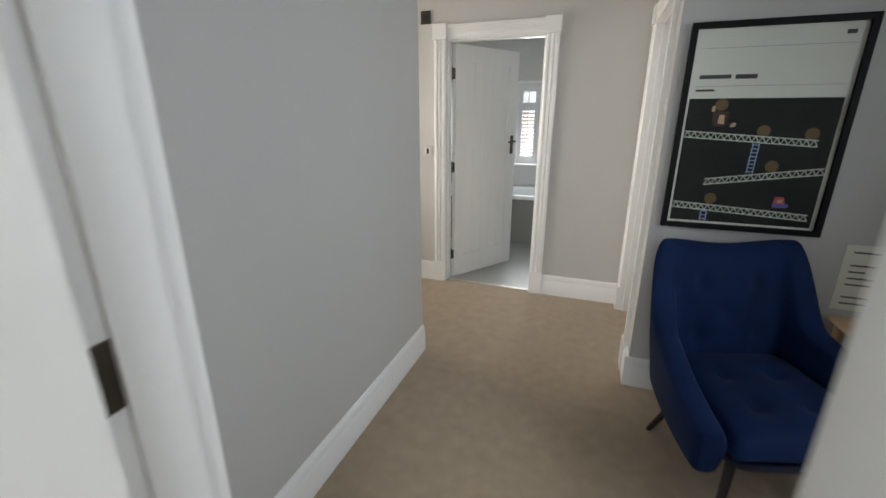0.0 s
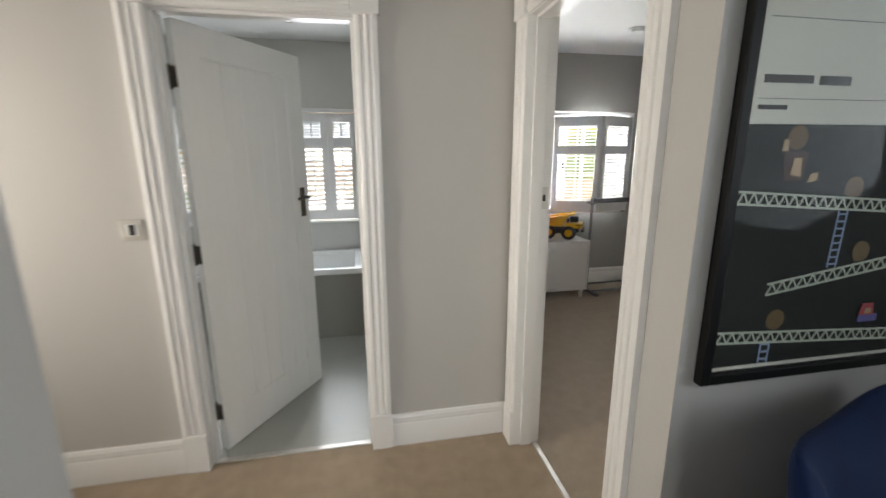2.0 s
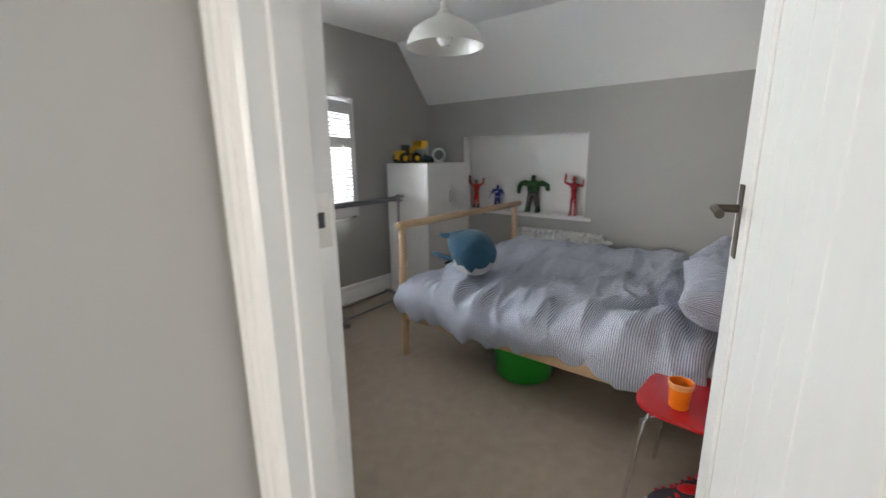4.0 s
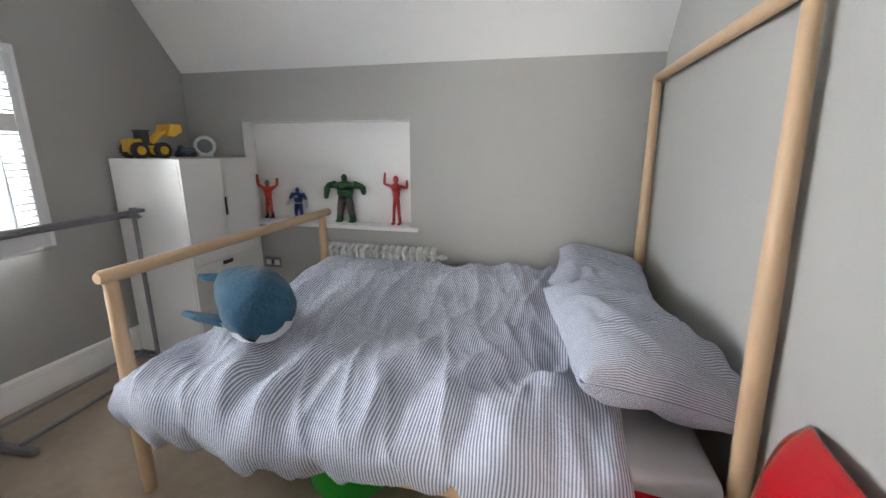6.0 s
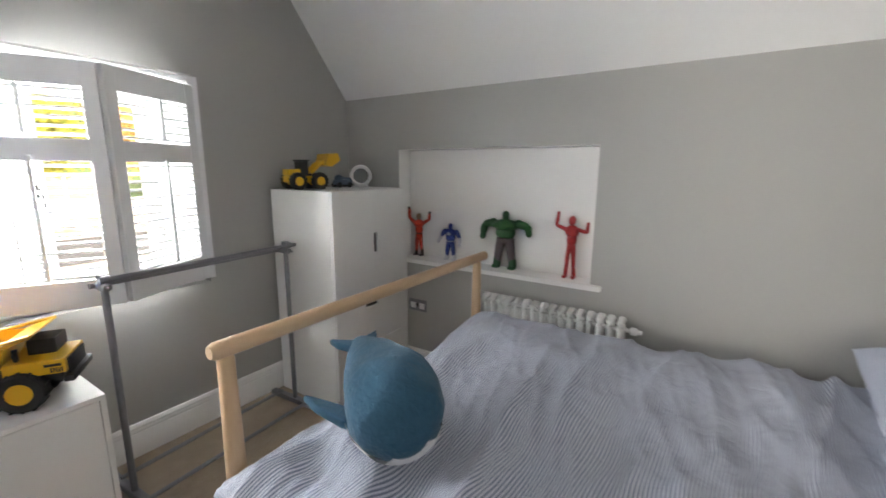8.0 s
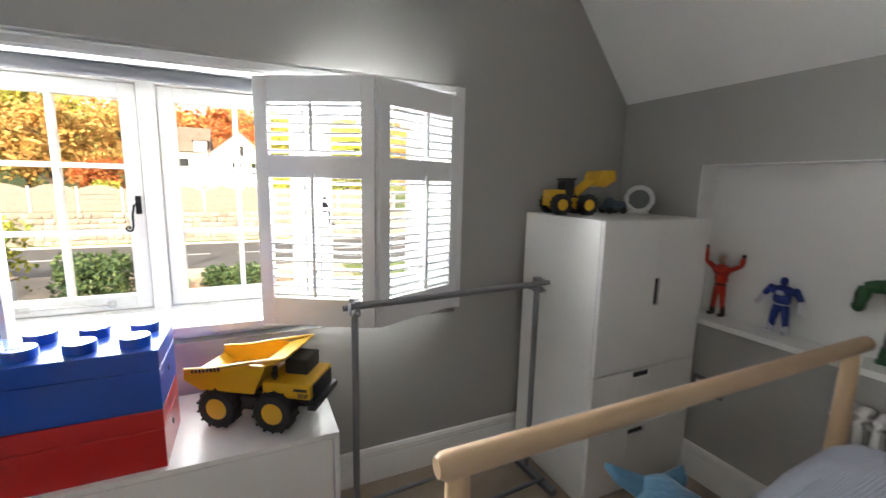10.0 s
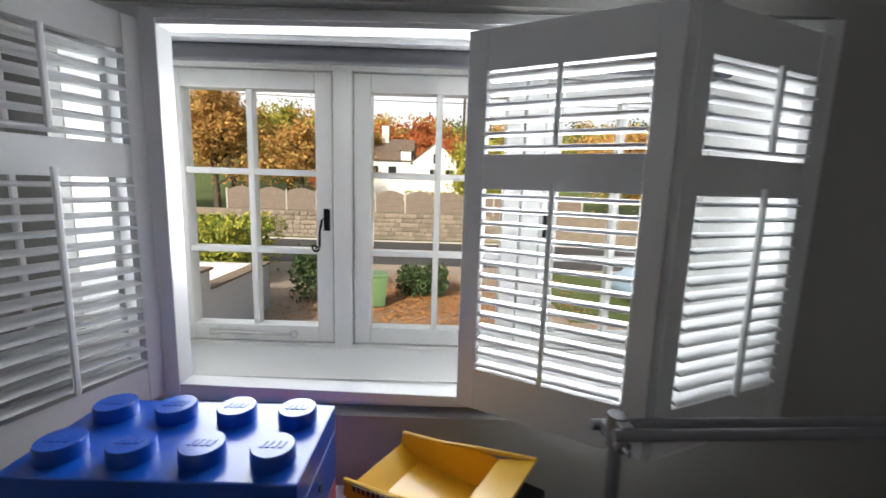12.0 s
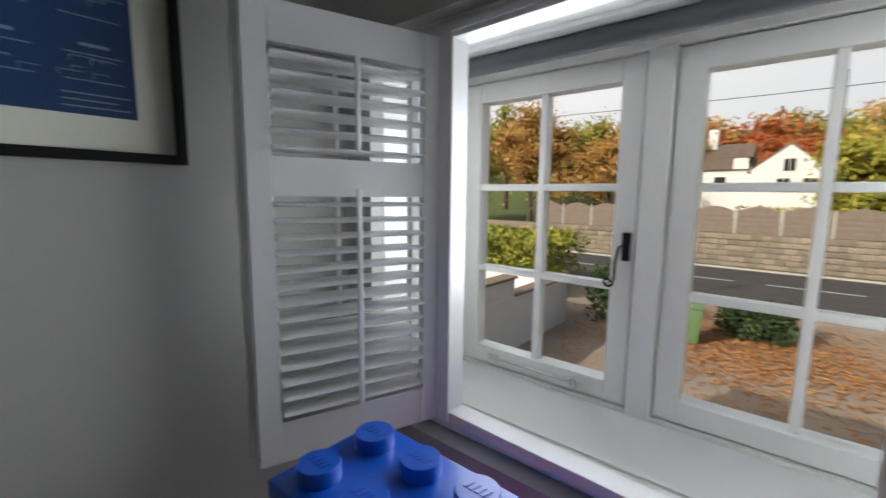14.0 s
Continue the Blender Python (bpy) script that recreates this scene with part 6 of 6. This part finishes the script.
def tree(x, y, z, h, r, mat, label, n=1500, leaf_size=0.42):
    n = int(n * 4.2)
    leaf_size *= 0.78
    root = thing("tree", label, "tree", pose(x, y, z), "trees across the road")
    bm = tube([(0, 0, -0.4), (0.05, 0, h * 0.2), (-0.06, 0.05, h * 0.45), (0.03, 0, h * 0.75)], [0.05 * h * 0.6, 0.035 * h * 0.6, 0.025 * h * 0.6, 0.01 * h * 0.6], 8)
    hubs = []
    for k in range(11):
        a = k * 2.4
        z0 = h * (0.25 + 0.045 * k)
        rr = r * rng.uniform(0.5, 0.85)
        tip = Vector((rr * math.cos(a), rr * math.sin(a), z0 + h * rng.uniform(0.12, 0.28)))
        merge(bm, tube([(0, 0, z0), tip * 0.5 + Vector((0, 0, z0 * 0.5)), tip], [0.012 * h, 0.008 * h, 0.003 * h], 6))
        hubs += [tip, tip * 0.6 + Vector((0, 0, z0 * 0.45))]
    hubs += [Vector((0, 0, h * 0.85)), Vector((r * 0.3, 0, h * 0.78)), Vector((-r * 0.3, r * 0.2, h * 0.8))]
    part("trunk", bm, BARK, root, "", 50)

    def place():
        c = rng.choice(hubs)
        d = Vector((rng.gauss(0, 1), rng.gauss(0, 1), rng.gauss(0, 0.8)))
        return c + d.normalized() * (abs(rng.gauss(0, 0.5)) + 0.12) * r * 0.42
    leaf_part("crown", cards(n, place, leaf_size), mat, root)
    return root


def shrub(x0, x1, y0, y1, z1, mat, n, name, label, size=0.16):
    root = thing(name, label, name.replace("_", " "))
    part("stem", tube([((x0 + x1) / 2, (y0 + y1) / 2, GROUND), ((x0 + x1) / 2 + 0.05, (y0 + y1) / 2, GROUND + (z1 - GROUND) * 0.7)], [0.06, 0.02], 8), BARK, root)

    def place():
        u, v, w = rng.uniform(-1, 1), rng.uniform(-1, 1), rng.random() ** 0.6
        k = 0.75 + 0.25 * noise.noise(Vector((u * 3, v * 3, w * 3)))
        top = z1 + 0.25 * noise.noise(Vector((x0 + u * 4, v * 2, 1)))
        return Vector(((x0 + x1) / 2 + u * k * (x1 - x0) / 2, (y0 + y1) / 2 + v * k * (y1 - y0) / 2, GROUND + (top - GROUND) * w))
    leaf_part("foliage", cards(n, place, size), mat, root)


# rising woods behind the house
def hill_z(x, y):
    return GROUND + max(0.0, y - 33) * 0.10 + max(0, y - 60) * 0.11


bm = bmesh.new()
g = [[bm.verts.new((-130 + i * 10, 32.6 + j * 8, hill_z(0, 32.6 + j * 8) + 0.05 + 1.2 * noise.noise(Vector((i * 0.3, j * 0.3, 0))) * min(1, j / 4))) for j in range(17)] for i in range(27)]
for i in range(26):
    for j in range(16):
        bm.faces.new((g[i][j], g[i + 1][j], g[i + 1][j + 1], g[i][j + 1]))
structure("hillside", bm, GRASS, "grassy hillside behind the road", "hillside", 60)


def woods(n, mat, label, y0, y1, h, x0=-95, x1=95):
    hubs = []
    for _ in range(n):
        x, y = rng.uniform(x0, x1), rng.uniform(y0, y1)
        hubs.append((x, y, hill_z(x, y) + rng.uniform(0.35, 1.0) * h, rng.uniform(1.4, 2.6)))

    def place():
        x, y, z, r = rng.choice(hubs)
        return Vector((x + max(-1.2, min(1.2, rng.gauss(0, 0.55))) * r, y + max(-1.2, min(1.2, rng.gauss(0, 0.55))) * r, z + max(-1.3, min(1.0, rng.gauss(-0.2, 0.6))) * r))
    ob = leaf_part("woodland", cards(n * 120, place, 0.75), mat)
    tagged(ob, label, "woodland", kind="stuff")


woods(170, ORANGE_LEAF, "autumn woodland in orange leaf", 74, 120, 6.0)
woods(110, YELLOW_LEAF, "autumn woodland turning yellow", 68, 120, 5.0)
woods(60, DARK_LEAF, "dark evergreen woodland", 90, 125, 5.5)
woods(44, RED_LEAF, "russet woodland above the white house", 64, 84, 6.5, -14, 3)

tree(-17, 40, GROUND + 0.5, 11, 4.6, ORANGE_LEAF, "tall tree in orange autumn leaf", 2600)
tree(-10.5, 42, GROUND + 0.6, 8.6, 3.4, ORANGE_LEAF, "tree in thin orange autumn leaf", 1700)
tree(-13.5, 47, GROUND + 0.8, 10.5, 4.0, YELLOW_LEAF, "tall yellowing tree behind the fence", 1500)
tree(-8.2, 52, GROUND + 1.0, 9.5, 3.2, ORANGE_LEAF, "orange tree up the hillside", 1300)
tree(-20.5, 50, GROUND + 1.6, 11, 4.2, ORANGE_LEAF, "tall tree in thinning orange leaf", 1500)
tree(-27, 52, GROUND + 1.8, 13, 5.0, YELLOW_LEAF, "tall yellowing tree up the hillside", 1700)
tree(-24, 38, GROUND + 0.4, 10, 4.4, YELLOW_LEAF, "broad yellowing tree beyond the fence", 2000)
tree(-7.3, 40, GROUND + 0.5, 4.6, 1.7, RED_LEAF, "small russet tree behind the fence", 900, 0.3)
tree(4.6, 37, GROUND + 0.4, 6.6, 2.5, YELLOW_LEAF, "yellow-green tree beyond the fence", 1800)
tree(9.5, 40, GROUND + 0.5, 7.5, 3.0, YELLOW_LEAF, "broad yellow-green tree beyond the fence", 1800)
tree(17, 41, GROUND + 0.5, 8.5, 3.6, ORANGE_LEAF, "orange autumn tree beyond the fence", 1600)
shrub(-6.6, -4.8, 34, 35.4, 1.15, GREEN_LEAF, 900, "round_bush", "clipped round green bush behind the fence", 0.2)
shrub(-1.5, 3.5, 35, 36.5, 0.95, YELLOW_LEAF, 1100, "shrub", "yellowing shrubs under the white house", 0.25)
shrub(-14, -3.3, 17.4, 21.8, 0.10, GREEN_LEAF, 15000, "hedge", "loose green and yellow garden hedge", 0.2)
shrub(-2.9, -0.9, 16.8, 18.6, -0.65, DARK_LEAF, 3600, "shrub", "dark evergreen shrub beside the white wall", 0.13)
shrub(0.3, 2.3, 17.6, 19.2, -1.30, DARK_LEAF, 3000, "shrub", "low dark shrub beside the green bin", 0.13)


# stone wall with waney fence panels
def stone_wall():
    root = thing("stone_wall", "roadside wall of rough field stones", "stone wall")
    part("core", box(-40, 31.85, GROUND, 45, 32.15, -0.42), STONE, root)
    n = 0
    meshes = []
    for k in range(5):
        bm2 = box(-0.5, -0.5, -0.5, 0.5, 0.5, 0.5, 0.14, seg=1)
        for v in bm2.verts:
            v.co += Vector((rng.uniform(-0.05, 0.05), rng.uniform(-0.05, 0.05), rng.uniform(-0.05, 0.05)))
        ob = part("stone", bm2, STONE, root)
        meshes.append(ob.data)
        ob.matrix_local = pose(-12 + k * 0.45, 31.83, GROUND + 0.16) @ Matrix.Diagonal((0.42, 0.14, 0.26, 1))
    for r in range(6):
        x = -12.0 + (r % 2) * 0.2 + (2.4 if r == 0 else 0)
        while x < 9:
            w = rng.uniform(0.28, 0.55)
            ob = new("stone", rng.choice(meshes))
            ob.parent = root
            ob.matrix_local = pose(x + w / 2, 31.83 + rng.uniform(-0.02, 0.02), GROUND + 0.16 + r * 0.29) @ Matrix.Diagonal((w * 0.95, 0.14, 0.265, 1))
            x += w
            n += 1


def fence_panel(x0, x1):
    root = thing("garden_fence", "weathered lapped fence panel with an arched top", "fence", pose(x0, 32.02, -0.42), "fence panels on the stone wall")
    w = x1 - x0
    for i in range(9):
        z = 0.03 + i * 0.128
        part("slat", box(0.02, -0.014 - 0.022 * (i % 2), z, w - 0.02, 0.006, z + 0.135, 0.003, seg=1), FENCE, root)
    pts = [(0.02, 1.17)] + [(0.02 + (w - 0.04) * k / 12, 1.20 + 0.24 * math.sin(math.pi * k / 12)) for k in range(13)] + [(w - 0.02, 1.17)]
    part("arched_top", prism(pts, -0.02, 0.01, lambda u, v, q: (u, q, v)), FENCE, root)


stone_wall()
fence_panel(-12.0, -10.2)
fp = bpy.data.objects["garden_fence"]
for k in range(1, 12):
    copy_thing(fp, pose(-12.0 + k * 1.92, 32.02, -0.42))
pm = tagged(part("fence_post", box(-0.055, -0.055, 0, 0.055, 0.055, 1.34, 0.012), POST, None, m=pose(-12.05, 32.02, -0.42)), "pale concrete fence post on the stone wall", "fence post", "fence posts")
for k in range(1, 13):
    copy_thing(pm, pose(-12.05 + k * 1.92, 32.02, -0.42))

# white garden wall with a coping
gw = thing("garden_wall", "white rendered garden wall with a brown coping", "garden wall")
part("wall", box(-3.35, 9.5, GROUND, -3.05, 16.6, -0.90, 0.01), RENDER_WHITE, gw)
part("upper_wall", box(-3.34, 9.5, -0.91, -3.06, 13.6, -0.47, 0.01), RENDER_WHITE, gw)
part("coping", box(-3.40, 13.6, -0.90, -3.00, 16.65, -0.85, 0.01), COPING, gw, "brown coping stones")
part("coping", box(-3.40, 9.5, -0.47, -3.00, 13.65, -0.41, 0.01), COPING, gw, "brown coping stones")
part("return_wall", box(-9.0, 16.3, GROUND, -3.36, 16.6, -0.90, 0.01), RENDER_WHITE, gw)


def wheelie_bin():
    root = thing("wheelie_bin", "green plastic wheelie bin on the drive", "wheelie bin", pose(0.0, 16.95, GROUND, 0, 0, 12))
    bm = bmesh.new()
    bmesh.ops.create_cube(bm, size=1)
    for v in bm.verts:
        k = 0.82 if v.co.z < 0 else 1.0
        v.co = Vector((v.co.x * 0.56 * k, v.co.y * 0.66 * k, 0.08 + (v.co.z + 0.5) * 0.88))
    part("bin_body", bevel(bm, 0.03), BIN_GREEN, root, "", 40)
    part("lid", box(-0.30, -0.36, 0.965, 0.30, 0.36, 1.05, 0.025), BIN_GREEN, root, "", 40)
    part("handle", tube([(-0.22, 0.38, 0.96), (0.22, 0.38, 0.96)], 0.02, 8), BIN_GREEN, root)
    for s in (-0.25, 0.25):
        part("wheel", lathe([(0.10, -0.025), (0.10, 0.025)], 18, "x"), RUBBER, root, m=pose(s, 0.26, 0.10))


wheelie_bin()
sg = thing("road_sign", "small white sign on a post by the road", "road sign", pose(-1.2, 22.9, GROUND))
part("post", tube([(0, 0, 0), (0, 0, 1.5)], 0.035, 8), ROAD_PAINT, sg)
part("sign_plate", box(-0.14, -0.05, 0.95, 0.14, -0.036, 1.95, 0.004), ROAD_PAINT, sg)
part("sign_mark", box(-0.08, -0.052, 1.62, 0.08, -0.05, 1.76), PRINT_GREY, sg)

# fallen leaves over the drive
me = cards(5200, lambda: Vector((rng.gauss(1.2, 1.6), rng.gauss(17.6, 1.5), GROUND + rng.uniform(0.01, 0.06))), 0.13, 0.85)
tagged(leaf_part("fallen_leaves", me, LITTER), "fallen orange leaves on the gravel", "fallen leaves", kind="stuff")
me = cards(2600, lambda: Vector((rng.uniform(-3, 7), rng.uniform(13, 22), GROUND + rng.uniform(0.008, 0.03))), 0.10, 0.85)
tagged(leaf_part("scattered_leaves", me, LITTER), "scattered autumn leaves on the gravel", "fallen leaves", kind="stuff")


def car():
    root = thing("parked_car", "pale blue car parked beside the drive", "car", pose(9.9, 18.4, GROUND, 0, 0, 8))
    low = [(-2.0, 0.28), (2.0, 0.28), (2.05, 0.55), (1.95, 0.80), (1.0, 0.92), (-1.75, 0.95), (-2.0, 0.85), (-2.05, 0.5)]
    part("body", bevel(prism(low, -0.85, 0.85, lambda u, v, w: (u, w, v)), 0.06, 2), CAR_BLUE, root, "", 40)
    cab = [(1.0, 0.90), (0.35, 1.42), (-1.2, 1.45), (-1.8, 0.93)]
    c = part("cabin", bevel(prism(cab, -0.72, 0.72, lambda u, v, w: (u, w, v)), 0.05, 2), CAR_BLUE, root, "", 40)
    part("windscreen", prism([(0.96, 0.95), (0.40, 1.38), (0.43, 1.40), (1.0, 0.96)], -0.62, 0.62, lambda u, v, w: (u, w, v)), CAR_GLASS, c)
    for s in (-1, 1):
        part("side_window", prism([(0.75, 0.98), (0.30, 1.36), (-0.35, 1.38), (-0.35, 0.98)], s * 0.715, s * 0.730, lambda u, v, w: (u, w, v)), CAR_GLASS, c)
        part("side_window", prism([(-0.45, 0.98), (-0.45, 1.38), (-1.1, 1.38), (-1.5, 0.98)], s * 0.715, s * 0.730, lambda u, v, w: (u, w, v)), CAR_GLASS, c)
        part("headlight", blob(0.06, 0.16, 0.09, pose(1.98, s * 0.62, 0.66)), ROAD_PAINT, root, "clear headlight", 60)
        for x in (-1.25, 1.3):
            w = part("wheel", lathe([(0.2, -0.1), (0.31, -0.1), (0.32, -0.07), (0.32, 0.07), (0.31, 0.1), (0.2, 0.1)], 22, "y"), RUBBER, root, "", 40, m=pose(x, s * 0.80, 0.32))
            part("rim", lathe([(0.0, -0.08), (0.2, -0.09), (0.2, 0.09), (0, 0.08)], 18, "y"), NICKEL, w, "", 40)


car()


def white_house():
    root = thing("house", "white rendered house with brown roofs up the hill", "house", pose(0.25, 50, 1.5))
    zb = -2.4
    part("wall", box(-1.6, 0, zb, 3.3, 6, 2.3), RENDER_WHITE, root)
    part("gable", prism([(-1.6, 2.3), (3.3, 2.3), (0.95, 4.35)], 0, 0.3, lambda u, v, w: (u, w, v)), RENDER_WHITE, root)
    part("roof", prism([(-1.9, 2.15), (0.95, 4.62), (3.6, 2.15), (3.45, 2.05), (0.95, 4.35), (-1.75, 2.05)], 0.05, 6.2, lambda u, v, w: (u, w, v)), SLATE, root)
    part("wing", box(-7.2, 1.5, zb, -1.62, 6, 2.6), RENDER_WHITE, root)
    rf = part("roof", prism([(1.2, 2.5), (3.8, 5.0), (6.4, 2.5)], -7.5, -1.65, lambda u, v, w: (w, u, v)), SLATE, root)
    part("chimney", box(-5.4, 3.3, 4.2, -4.6, 4.1, 6.4, 0.03), RENDER_WHITE, rf, "white chimney")
    dm = part("dormer", box(-3.0, 1.2, 2.5, -1.9, 3, 3.6), RENDER_WHITE, root)
    part("dormer_roof", prism([(-3.2, 3.55), (-2.45, 4.25), (-1.7, 3.55)], 1.05, 3.2, lambda u, v, w: (u, w, v)), SLATE, dm)
    for x, zz, w, h in ((0.2, 0.5, 0.9, 1.1), (1.9, 0.5, 0.9, 1.1), (0.55, 2.2, 0.8, 1.0)):
        wd = part("window", box(x - 0.05, -0.05, zz - 0.05, x + w + 0.05, -0.002, zz + h + 0.05), UPVC, root)
        for k in range(2):
            part("pane", box(x + k * w / 2 + 0.02, -0.06, zz, x + (k + 1) * w / 2 - 0.02, -0.05, zz + h), CAR_GLASS, wd)
    for x in (-6.4, -4.4):
        wd = part("window", box(x - 0.05, 1.45, 0.8, x + 0.95, 1.498, 1.9), UPVC, root)
        part("pane", box(x, 1.44, 0.85, x + 0.9, 1.45, 1.85), CAR_GLASS, wd)


white_house()
# power line on the far side of the road
pl = thing("power_line", "thin overhead cable above the road", "cable")
part("cable", tube([(-40 + 10 * k, 45, 9.9 - 0.9 * math.sin(math.pi * k / 9)) for k in range(10)], 0.03, 5), BLACK, pl)
for x in (-40, 3.7, 50):
    part("pole", tube([(x, 45, hill_z(x, 45) - 0.4), (x, 45, 10.1)], [0.15, 0.11], 8), BARK, pl)


# added emissive panel behind the woods, stands in for the bright autumn sky
SKY_GLOW = bpy.data.materials.new("sky_glow_panel")
SKY_GLOW.use_nodes = True
hb = SKY_GLOW.node_tree.nodes["Principled BSDF"]
hb.inputs["Base Color"].default_value = (0.0, 0.0, 0.0, 1)
hb.inputs["Emission Color"].default_value = (1.0, 0.985, 0.94, 1)
hb.inputs["Emission Strength"].default_value = 1.1
structure("backdrop", box(-420, 178, -20, 420, 178.5, 170), SKY_GLOW, "glowing panel standing in for the bright sky behind the woods", "sky")
